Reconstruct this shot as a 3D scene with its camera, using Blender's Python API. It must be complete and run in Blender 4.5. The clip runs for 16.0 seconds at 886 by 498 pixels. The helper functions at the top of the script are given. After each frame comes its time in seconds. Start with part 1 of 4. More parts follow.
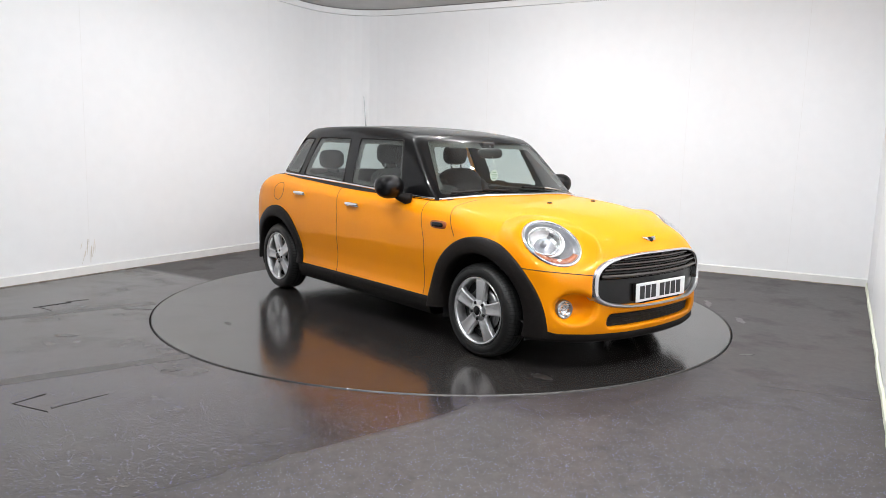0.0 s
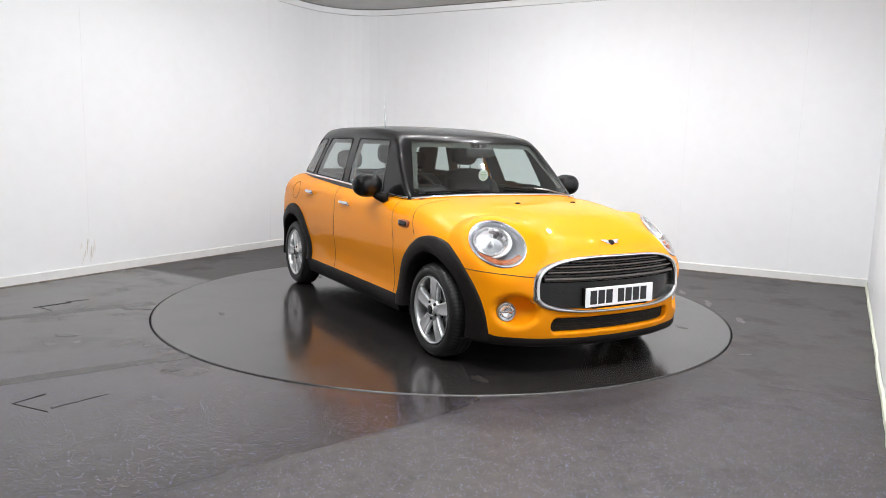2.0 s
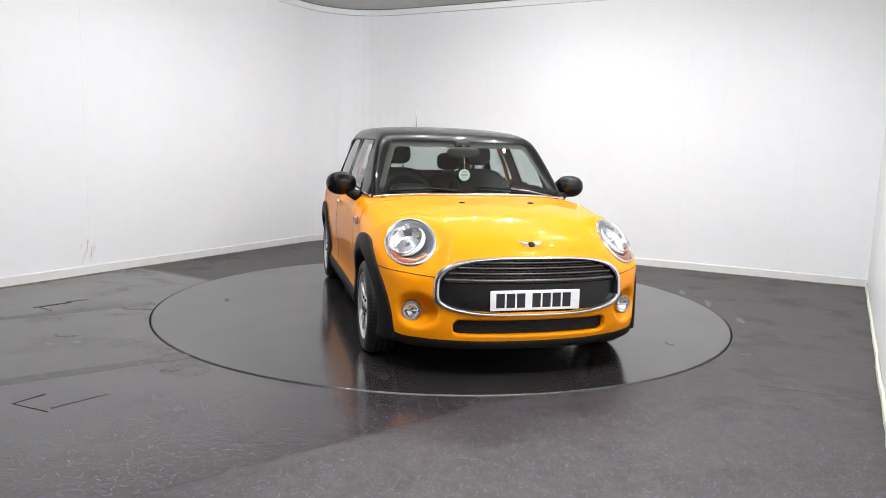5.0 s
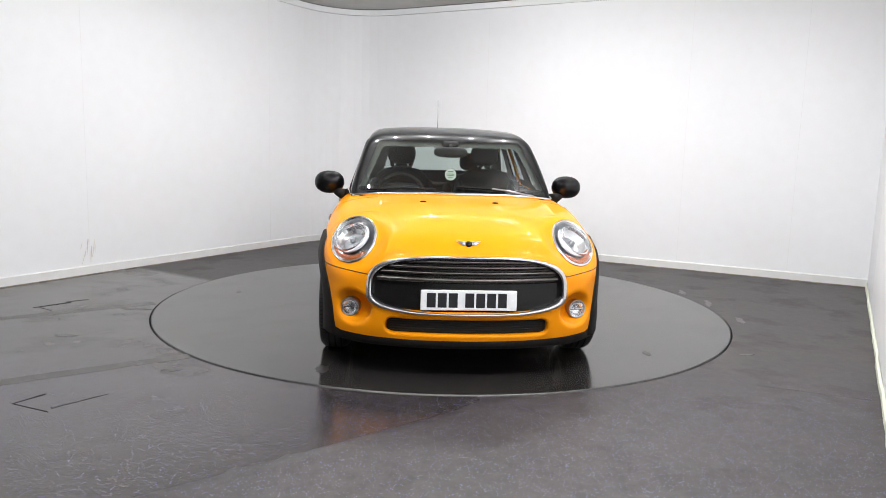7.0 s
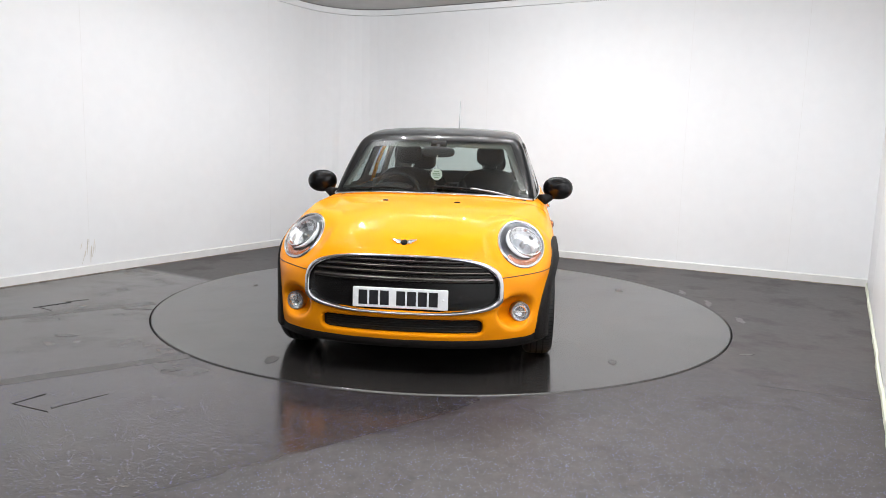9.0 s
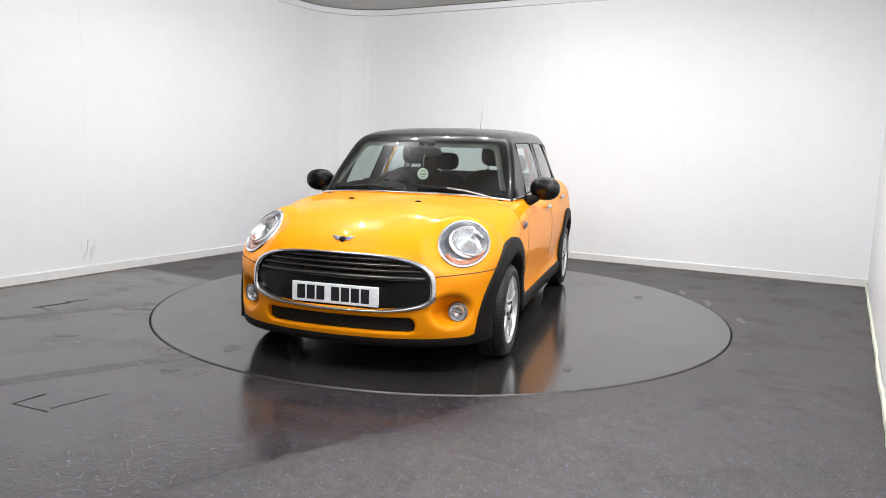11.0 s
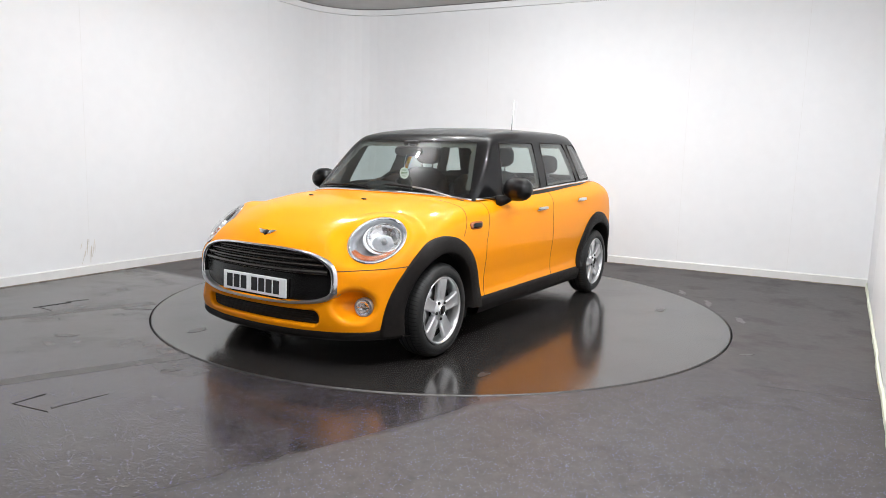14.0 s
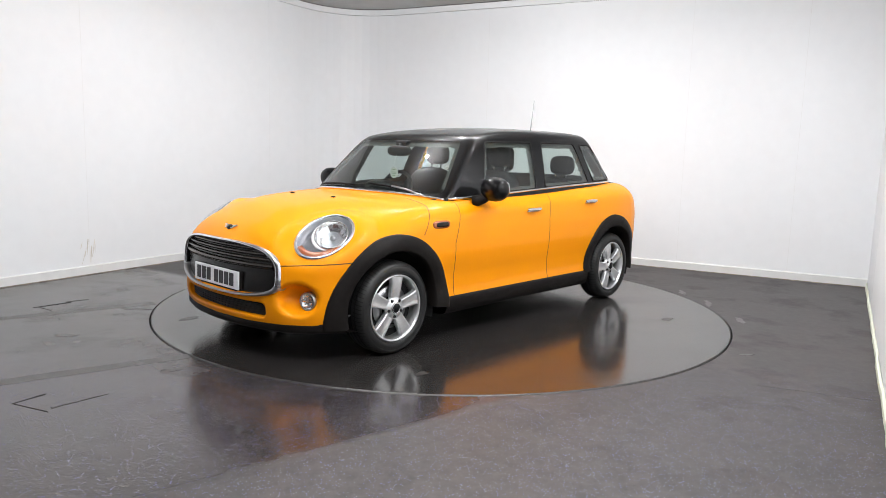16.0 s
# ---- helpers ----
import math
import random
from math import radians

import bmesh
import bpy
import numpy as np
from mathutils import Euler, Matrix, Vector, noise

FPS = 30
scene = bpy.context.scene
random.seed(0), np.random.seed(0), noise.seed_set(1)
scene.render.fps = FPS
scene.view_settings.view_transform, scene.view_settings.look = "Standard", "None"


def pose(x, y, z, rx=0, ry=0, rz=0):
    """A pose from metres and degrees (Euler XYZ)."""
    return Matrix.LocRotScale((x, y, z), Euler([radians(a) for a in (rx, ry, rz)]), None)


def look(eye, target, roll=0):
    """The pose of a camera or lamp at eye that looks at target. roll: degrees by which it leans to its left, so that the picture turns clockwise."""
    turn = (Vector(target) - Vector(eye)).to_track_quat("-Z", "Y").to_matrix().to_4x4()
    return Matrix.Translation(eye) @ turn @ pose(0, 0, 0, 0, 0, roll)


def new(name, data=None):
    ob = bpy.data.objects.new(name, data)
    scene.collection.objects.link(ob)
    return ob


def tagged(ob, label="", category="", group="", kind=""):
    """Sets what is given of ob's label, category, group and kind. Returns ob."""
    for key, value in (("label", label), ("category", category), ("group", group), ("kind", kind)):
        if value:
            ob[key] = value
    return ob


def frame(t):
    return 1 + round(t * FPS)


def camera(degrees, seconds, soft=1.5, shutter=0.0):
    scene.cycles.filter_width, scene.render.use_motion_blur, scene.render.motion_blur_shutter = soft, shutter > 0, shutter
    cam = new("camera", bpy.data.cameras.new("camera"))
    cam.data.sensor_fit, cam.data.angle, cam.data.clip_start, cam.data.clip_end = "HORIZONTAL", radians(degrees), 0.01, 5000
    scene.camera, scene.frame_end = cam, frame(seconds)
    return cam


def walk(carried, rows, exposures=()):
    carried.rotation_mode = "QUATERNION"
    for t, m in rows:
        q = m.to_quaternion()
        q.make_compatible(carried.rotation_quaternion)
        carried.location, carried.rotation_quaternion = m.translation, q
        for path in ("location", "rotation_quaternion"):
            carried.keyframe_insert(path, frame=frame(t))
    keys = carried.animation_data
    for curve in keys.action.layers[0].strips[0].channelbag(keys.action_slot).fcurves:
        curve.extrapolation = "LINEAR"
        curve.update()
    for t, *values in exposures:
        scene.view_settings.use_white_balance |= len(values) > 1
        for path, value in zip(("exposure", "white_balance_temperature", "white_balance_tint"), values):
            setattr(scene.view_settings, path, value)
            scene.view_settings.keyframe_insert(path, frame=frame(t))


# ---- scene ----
# ---- camera ----
cam = camera(64.42, 16.0, soft=0.65)
EYE = (0.0, -5.732, 1.257)
AIM = (0.0, -5.732 + math.cos(0.1398), 1.257 - math.sin(0.1398))
walk(cam, [(0.0, look(EYE, AIM, 1.553)), (16.0, look(EYE, AIM, 1.553))])

# turntable: heading of the car and its slow turn
TURN_START, TURN_RATE = 40.71, -5.225
AXIS = Vector((-0.0264, 0.0, 0.0))

# ---- world and light ----
world = bpy.data.worlds.new("world")
scene.world = world
world.use_nodes = True
world.node_tree.nodes["Background"].inputs[0].default_value = (0.9, 0.95, 1.0, 1)
world.node_tree.nodes["Background"].inputs[1].default_value = 0.02
scene.view_settings.exposure = 0.03
DOWNLIGHT_POWER, FILL_BULB_POWER = 15.0, 30.0
LAMP_COLOUR = (0.965, 0.985, 1.0)


# ---- materials ----
def material(name, colour, rough=0.5, metal=0.0, coat=0.0, grain=0.0, grain_scale=40.0, bump=0.0, bump_scale=200.0,
             rough_var=0.0, spec=0.5, broad=0.0, broad_scale=1.5):
    """Principled paint with variation at two scales and a fine relief."""
    m = bpy.data.materials.new(name)
    m.use_nodes = True
    nt = m.node_tree
    b = nt.nodes["Principled BSDF"]
    b.inputs["Roughness"].default_value = rough
    b.inputs["Metallic"].default_value = metal
    b.inputs["Coat Weight"].default_value = coat
    b.inputs["Coat Roughness"].default_value = 0.03
    b.inputs["Specular IOR Level"].default_value = spec
    b.inputs["Base Color"].default_value = (*colour, 1)
    tc = nt.nodes.new("ShaderNodeTexCoord")
    last = None

    def noise_node(scale, detail=4.0):
        n = nt.nodes.new("ShaderNodeTexNoise")
        n.inputs["Scale"].default_value, n.inputs["Detail"].default_value = scale, detail
        nt.links.new(tc.outputs["Object"], n.inputs["Vector"])
        return n

    def scaled(prev, n, amount):
        ramp = nt.nodes.new("ShaderNodeMapRange")
        ramp.inputs["From Min"].default_value, ramp.inputs["From Max"].default_value = 0.25, 0.75
        ramp.inputs["To Min"].default_value, ramp.inputs["To Max"].default_value = 1 - amount, 1 + amount
        nt.links.new(n.outputs["Fac"], ramp.inputs["Value"])
        mix = nt.nodes.new("ShaderNodeVectorMath")
        mix.operation = "SCALE"
        if prev is None:
            mix.inputs[0].default_value = colour
        else:
            nt.links.new(prev.outputs["Vector"], mix.inputs[0])
        nt.links.new(ramp.outputs["Result"], mix.inputs["Scale"])
        return mix
    if grain:
        last = scaled(last, noise_node(grain_scale), grain)
    if broad:
        last = scaled(last, noise_node(broad_scale, 6.0), broad)
    if last:
        nt.links.new(last.outputs["Vector"], b.inputs["Base Color"])
    if rough_var:
        n = noise_node(6.0, 5.0)
        ramp = nt.nodes.new("ShaderNodeMapRange")
        ramp.inputs["To Min"].default_value, ramp.inputs["To Max"].default_value = rough - rough_var, rough + rough_var
        nt.links.new(n.outputs["Fac"], ramp.inputs["Value"])
        nt.links.new(ramp.outputs["Result"], b.inputs["Roughness"])
    if bump:
        n = noise_node(bump_scale, 2.0)
        bp = nt.nodes.new("ShaderNodeBump")
        bp.inputs["Strength"].default_value, bp.inputs["Distance"].default_value = bump, 0.002
        nt.links.new(n.outputs["Fac"], bp.inputs["Height"])
        nt.links.new(bp.outputs["Normal"], b.inputs["Normal"])
    return m


def glass(name, tint, gloss=1.0):
    """A thin pane: clear, tinted, with a reflection that grows at grazing angles."""
    m = bpy.data.materials.new(name)
    m.use_nodes = True
    nt = m.node_tree
    nt.nodes.clear()
    out = nt.nodes.new("ShaderNodeOutputMaterial")
    clear = nt.nodes.new("ShaderNodeBsdfTransparent")
    clear.inputs[0].default_value = (*tint, 1)
    shine = nt.nodes.new("ShaderNodeBsdfGlossy")
    shine.inputs["Roughness"].default_value = 0.006
    shine.inputs[0].default_value = (gloss, gloss, gloss, 1)
    face = nt.nodes.new("ShaderNodeLayerWeight")
    face.inputs[0].default_value = 0.5
    power = nt.nodes.new("ShaderNodeMath")
    power.operation = "POWER"
    power.inputs[1].default_value = 4.5
    nt.links.new(face.outputs["Facing"], power.inputs[0])
    fr = nt.nodes.new("ShaderNodeMapRange")
    fr.inputs["To Min"].default_value, fr.inputs["To Max"].default_value = 0.06, 0.95
    nt.links.new(power.outputs[0], fr.inputs["Value"])
    mix = nt.nodes.new("ShaderNodeMixShader")
    nt.links.new(fr.outputs[0], mix.inputs[0])
    nt.links.new(clear.outputs[0], mix.inputs[1])
    nt.links.new(shine.outputs[0], mix.inputs[2])
    nt.links.new(mix.outputs[0], out.inputs[0])
    return m


def floor_material(name, base, rough_gloss, rough_matt, fleck, mottle=2.2, spec=0.5):
    """Dark vinyl with coloured flecks, scuffs and one sheet that has lost its polish."""
    m = material(name, base, rough_gloss, spec=spec)
    nt = m.node_tree
    b = nt.nodes["Principled BSDF"]
    tc = nt.nodes.new("ShaderNodeTexCoord")

    def node(kind, **ins):
        n = nt.nodes.new(kind)
        for k, v in ins.items():
            n.inputs[k.replace("_", " ")].default_value = v
        return n

    def math_node(op, a, c):
        n = nt.nodes.new("ShaderNodeMath")
        n.operation = op
        for i, v in enumerate((a, c)):
            if isinstance(v, (int, float)):
                n.inputs[i].default_value = v
            else:
                nt.links.new(v, n.inputs[i])
        return n.outputs[0]
    broad = node("ShaderNodeTexNoise", Scale=0.9, Detail=7.0, Roughness=0.62)
    fine = node("ShaderNodeTexNoise", Scale=70.0, Detail=5.0, Roughness=0.7)
    scuff = node("ShaderNodeTexNoise", Scale=3.2, Detail=8.0, Roughness=0.7)
    for n in (broad, fine, scuff):
        nt.links.new(tc.outputs["Object"], n.inputs["Vector"])
    v1 = math_node("ADD", math_node("MULTIPLY", broad.outputs["Fac"], 0.9), math_node("MULTIPLY", math_node("SUBTRACT", fine.outputs["Fac"], 0.3), 0.8))
    mid = node("ShaderNodeTexNoise", Scale=16.0, Detail=7.0, Roughness=0.75)
    nt.links.new(tc.outputs["Object"], mid.inputs["Vector"])
    v1 = math_node("ADD", v1, math_node("MULTIPLY", math_node("SUBTRACT", mid.outputs["Fac"], 0.5), mottle))
    v1 = math_node("ADD", v1, math_node("MULTIPLY", math_node("SUBTRACT", scuff.outputs["Fac"], 0.5), mottle * 0.7))
    value = math_node("ADD", v1, 0.38)
    col = nt.nodes.new("ShaderNodeVectorMath")
    col.operation = "SCALE"
    col.inputs[0].default_value = base
    nt.links.new(value, col.inputs["Scale"])
    last = col.outputs["Vector"]
    # sheet edge: glossy on one side, matt on the other
    sep = nt.nodes.new("ShaderNodeSeparateXYZ")
    nt.links.new(tc.outputs["Object"], sep.inputs[0])
    wob = math_node("MULTIPLY", math_node("SUBTRACT", scuff.outputs["Fac"], 0.5), 0.12)
    d = math_node("ADD", math_node("ADD", math_node("MULTIPLY", sep.outputs["X"], -0.62), math_node("MULTIPLY", sep.outputs["Y"], 0.78)),
                  math_node("ADD", wob, 1.98))
    far = math_node("ADD", math_node("ADD", math_node("MULTIPLY", sep.outputs["X"], -0.543), math_node("MULTIPLY", sep.outputs["Y"], -0.843)),
                    math_node("ADD", wob, -0.594))
    edge = node("ShaderNodeMapRange", From_Min=-0.05, From_Max=0.05)
    nt.links.new(math_node("MINIMUM", d, far), edge.inputs["Value"])
    rough = node("ShaderNodeMapRange", To_Min=rough_matt, To_Max=rough_gloss)
    nt.links.new(edge.outputs["Result"], rough.inputs["Value"])
    rv = math_node("ADD", rough.outputs["Result"], math_node("MULTIPLY", math_node("SUBTRACT", scuff.outputs["Fac"], 0.5), 0.1 * mottle))
    # dull blotches where the polish has dried unevenly
    blot = node("ShaderNodeTexNoise", Scale=1.7, Detail=6.0, Roughness=0.6)
    nt.links.new(tc.outputs["Object"], blot.inputs["Vector"])
    dry = node("ShaderNodeMapRange", From_Min=0.52, From_Max=0.62, To_Max=0.05 * mottle)
    nt.links.new(blot.outputs["Fac"], dry.inputs["Value"])
    rv = math_node("MAXIMUM", math_node("ADD", rv, dry.outputs["Result"]), 0.05)
    nt.links.new(rv, b.inputs["Roughness"])
    if fleck:
        near = node("ShaderNodeMapRange", From_Min=-1.5, From_Max=-2.2)
        nt.links.new(sep.outputs["Y"], near.inputs["Value"])
        for scale, lo, colour, amount in ((62.0, 0.17, (0.42, 0.44, 0.56), fleck * 0.8), (78.0, 0.24, (0.17, 0.18, 0.48), fleck * 0.9), (55.0, 0.20, (0.17, 0.18, 0.40), fleck * 0.7), (34.0, 0.15, (0.006, 0.006, 0.006), fleck)):
            vor = node("ShaderNodeTexVoronoi", Scale=scale)
            nt.links.new(tc.outputs["Object"], vor.inputs["Vector"])
            dot = node("ShaderNodeMapRange", From_Min=lo, From_Max=lo * 0.6)
            nt.links.new(vor.outputs["Distance"], dot.inputs["Value"])
            keep = math_node("GREATER_THAN", vor.outputs["Color"], 0.5)
            fac = math_node("MULTIPLY", math_node("MULTIPLY", dot.outputs["Result"], keep), math_node("MULTIPLY", near.outputs["Result"], amount))
            mix = nt.nodes.new("ShaderNodeMix")
            mix.data_type = "RGBA"
            nt.links.new(fac, mix.inputs[0])
            nt.links.new(last, mix.inputs[6])
            mix.inputs[7].default_value = (*colour, 1)
            last = mix.outputs[2]
    nt.links.new(last, b.inputs["Base Color"])
    bp = nt.nodes.new("ShaderNodeBump")
    bp.inputs["Strength"].default_value, bp.inputs["Distance"].default_value = 0.05 * mottle, 0.002
    nt.links.new(fine.outputs["Fac"], bp.inputs["Height"])
    nt.links.new(bp.outputs["Normal"], b.inputs["Normal"])
    return m


ORANGE = material("orange_paint", (0.90, 0.300, 0.002), 0.5, 0.0, 0.42, 0.03, 900.0, spec=0.05)
BLACK_PAINT = material("black_paint", (0.004, 0.004, 0.0045), 0.35, 0.0, 0.55, 0.1, 60.0, spec=0.05)
BLACK_PLASTIC = material("black_plastic", (0.0085, 0.0068, 0.0062), 0.55, spec=0.16, grain=0.25, grain_scale=30, bump=0.3, bump_scale=600, rough_var=0.06)
DARK = material("dark_void", (0.006, 0.006, 0.006), 0.8, grain=0.2)
GAP = material("panel_gap", (0.03, 0.012, 0.002), 0.7, grain=0.2)
GRILLE_BLACK = material("grille_black", (0.006, 0.0055, 0.0055), 0.25, spec=0.4, grain=0.2)
SLAT = material("slat_dark_metal", (0.10, 0.09, 0.086), 0.22, 0.8, grain=0.1)
MESH_BLACK = material("mesh_black", (0.007, 0.007, 0.007), 0.6, grain=0.4, grain_scale=60, bump=0.6, bump_scale=120)
CHROME = material("chrome", (0.78, 0.78, 0.79), 0.08, 1.0, grain=0.04)
SATIN = material("satin_metal", (0.42, 0.42, 0.43), 0.3, 1.0, grain=0.06)
ALLOY = material("alloy_silver", (0.74, 0.745, 0.755), 0.3, 0.85, 0.4, grain=0.05, grain_scale=80, rough_var=0.05)
RUBBER = material("tyre_rubber", (0.008, 0.008, 0.008), 0.45, grain=0.3, grain_scale=25, bump=0.5, bump_scale=260, rough_var=0.08)
GREY_LAMP = material("lamp_grey", (0.30, 0.31, 0.33), 0.3, 0.4, 0.5, grain=0.1)
REFLECTOR = material("lamp_reflector", (0.93, 0.94, 0.95), 0.16, 1.0, grain=0.06, grain_scale=70, bump=0.35, bump_scale=60)
GUIDE = material("side_light", (0.80, 0.81, 0.82), 0.25, coat=0.6, grain=0.04)
AMBER = material("amber_lens", (0.34, 0.085, 0.022), 0.18, coat=0.8, grain=0.12)
PLATE = material("plate_white", (0.88, 0.89, 0.90), 0.35, grain=0.03, coat=0.3)
INK = material("plate_ink", (0.015, 0.015, 0.017), 0.4, grain=0.2)
SEAT = material("seat_cloth", (0.018, 0.018, 0.019), 0.9, grain=0.35, grain_scale=120, bump=0.5, bump_scale=400)
DASH = material("dash_plastic", (0.02, 0.02, 0.021), 0.6, grain=0.25, bump=0.4, bump_scale=500)
LINING = material("roof_lining", (0.10, 0.098, 0.09), 0.9, grain=0.08, bump=0.3)
PAPER = material("sticker_paper", (0.75, 0.78, 0.70), 0.6, grain=0.04)
STICKER_INK = material("sticker_ink", (0.25, 0.36, 0.20), 0.6, grain=0.1)
GLASS = glass("car_glass", (0.76, 0.83, 0.81))
DARK_GLASS = glass("rear_glass", (0.70, 0.765, 0.745))
LENS = glass("lamp_lens", (0.95, 0.96, 0.97))
MIRROR = material("mirror_glass", (0.85, 0.87, 0.88), 0.02, 1.0, grain=0.01)
WALL = material("wall_paint", (0.86, 0.87, 0.885), 0.42, grain=0.012, grain_scale=9, broad=0.02, broad_scale=0.8, bump=0.06, bump_scale=90, rough_var=0.08, spec=0.35)
# dark tone for the unseen near side, so glossy parts reflect little
DARK_BACKING = material("dark_backing", (0.10, 0.10, 0.105), 0.8, grain=0.1, grain_scale=9, broad=0.1, bump=0.1, bump_scale=60)
SKIRT = material("skirting_paint", (0.76, 0.76, 0.75), 0.4, grain=0.04, grain_scale=7, bump=0.1, bump_scale=60)
CEIL = material("ceiling_tile", (0.52, 0.515, 0.505), 0.85, grain=0.05, grain_scale=5, broad=0.06, broad_scale=0.9, bump=0.4, bump_scale=60)
SEAL = material("sealant", (0.70, 0.73, 0.60), 0.5, grain=0.1, grain_scale=12, bump=0.3, bump_scale=40)
GRIME = material("grime", (0.24, 0.205, 0.17), 0.8, grain=0.4, grain_scale=14, broad=0.4, broad_scale=3)
JOINT = material("joint_grey", (0.80, 0.80, 0.80), 0.7, grain=0.05)
DIRT = material("dirt_brown", (0.66, 0.62, 0.56), 0.8, grain=0.25, grain_scale=20)
TAPE = material("glue_band", (0.030, 0.026, 0.024), 0.30, grain=0.35, grain_scale=9, broad=0.3, broad_scale=4, rough_var=0.15)
FLOOR = floor_material("vinyl_floor", (0.0405, 0.0342, 0.0336), 0.17, 0.48, 0.75)
DISC = floor_material("turntable_vinyl", (0.025, 0.0225, 0.0218), 0.14, 0.15, 0.0, 1.0, 0.75)
STEEL = material("steel_edge", (0.09, 0.087, 0.085), 0.4, 0.8, grain=0.3, grain_scale=15)
LAMP_RIM = material("lamp_rim", (0.7, 0.7, 0.7), 0.4, grain=0.03)


# ---- mesh helpers ----
def mesh_object(name, verts, faces, mat, parent=None, label="", normals=None, smooth=True):
    me = bpy.data.meshes.new(name)
    me.from_pydata([tuple(map(float, v)) for v in verts], [], [tuple(map(int, f)) for f in faces])
    me.materials.append(mat)
    if smooth:
        me.polygons.foreach_set("use_smooth", [True] * len(me.polygons))
    if normals is not None:
        me.normals_split_custom_set_from_vertices([tuple(map(float, n)) for n in normals])
    me.update()
    ob = new(name, me)
    ob.parent = parent
    if label:
        tagged(ob, label)
    return ob


def part(name, bm, mat, parent=None, label="", smooth=True):
    """Links a bmesh as one mesh object under a thing or a part."""
    me = bpy.data.meshes.new(name)
    bmesh.ops.recalc_face_normals(bm, faces=bm.faces)
    for f in bm.faces:
        f.smooth = smooth
    bm.to_mesh(me)
    bm.free()
    me.materials.append(mat)
    ob = new(name, me)
    ob.parent = parent
    if label:
        tagged(ob, label)
    return ob


def box(bm, lo, hi, bevel=0.0, seg=2):
    r = bmesh.ops.create_cube(bm, size=1.0)
    vs = r["verts"]
    for v in vs:
        v.co = Vector([lo[i] + (v.co[i] + 0.5) * (hi[i] - lo[i]) for i in range(3)])
    if bevel:
        es = {e for v in vs for e in v.link_edges}
        bmesh.ops.bevel(bm, geom=list(es), offset=bevel, segments=seg, affect="EDGES", profile=0.6)


def ellipsoid(bm, centre, radii, power=1.0, u=28, v=18, turn=None):
    """A rounded lump; power below 1 makes it boxier."""
    r = bmesh.ops.create_uvsphere(bm, u_segments=u, v_segments=v, radius=1.0)
    for p in r["verts"]:
        c = [math.copysign(abs(a) ** power, a) for a in p.co]
        q = Vector([c[i] * radii[i] for i in range(3)])
        p.co = Vector(centre) + (turn @ q if turn else q)


def tube(points, radius, closed=False, sides=8, flat=1.0, up=(0, 0, 1)):
    """A bmesh tube along points, flattened along its second axis."""
    bm = bmesh.new()
    pts = [Vector(p) for p in points]
    n = len(pts)
    rings = []
    for i, p in enumerate(pts):
        a = pts[(i - 1) % n] if closed or i else p
        c = pts[(i + 1) % n] if closed or i < n - 1 else p
        t = (c - a).normalized()
        s = t.cross(Vector(up)).normalized()
        w = s.cross(t)
        r = radius[i] if isinstance(radius, (list, tuple)) else radius
        rings.append([bm.verts.new(p + s * (r * math.cos(k * 2 * math.pi / sides)) + w * (r * flat * math.sin(k * 2 * math.pi / sides)))
                      for k in range(sides)])
    for i in range(n if closed else n - 1):
        a, c = rings[i], rings[(i + 1) % n]
        for k in range(sides):
            bm.faces.new((a[k], a[(k + 1) % sides], c[(k + 1) % sides], c[k]))
    if not closed:
        bm.faces.new(rings[0])
        bm.faces.new(rings[-1])
    return bm


def lathe(bm, profile, n=48, m=None, closed=False):
    """Turns a profile of (radius, height along y) about the y axis."""
    rings = []
    for r, h in profile:
        rings.append([bm.verts.new((m or Matrix()) @ Vector((r * math.cos(k * 2 * math.pi / n), h, r * math.sin(k * 2 * math.pi / n)))) for k in range(n)])
    for a, c in zip(rings, rings[1:] + (rings[:1] if closed else [])):
        for k in range(n):
            bm.faces.new((a[k], a[(k + 1) % n], c[(k + 1) % n], c[k]))
    return rings


def curve(*pts, blur=0.06):
    """A smooth function through pairs (x, value)."""
    pts = sorted(pts)
    lo, hi = pts[0][0] - 0.5, pts[-1][0] + 0.5
    xs = np.linspace(lo, hi, 1200)
    px, pv = np.array([p[0] for p in pts]), np.array([p[1] for p in pts])
    # monotone cubic through the pairs, then a light blur
    d = np.diff(pv) / np.diff(px)
    m = np.concatenate(([d[0]], np.where(d[:-1] * d[1:] > 0, 2 * d[:-1] * d[1:] / np.where(d[:-1] + d[1:] == 0, 1, d[:-1] + d[1:]), 0), [d[-1]]))
    i = np.clip(np.searchsorted(px, xs) - 1, 0, len(px) - 2)
    h = px[i + 1] - px[i]
    s = (xs - px[i]) / h
    inside = (1 + 2 * s) * (1 - s) ** 2 * pv[i] + s * (1 - s) ** 2 * h * m[i] + s * s * (3 - 2 * s) * pv[i + 1] + s * s * (s - 1) * h * m[i + 1]
    val = np.where(xs < px[0], pv[0] + (xs - px[0]) * m[0], np.where(xs > px[-1], pv[-1] + (xs - px[-1]) * m[-1], inside))
    w = max(1, int(blur / (xs[1] - xs[0]) / 2))
    k = np.ones(w) / w
    for _ in range(3):
        val = np.convolve(np.pad(val, (w // 2, w - 1 - w // 2), mode="edge"), k, mode="valid")
    return lambda x: np.interp(x, xs, val)


def smax(a, b, k):
    h = np.maximum(k - np.abs(a - b), 0) / k
    return np.maximum(a, b) + h * h * k * 0.25


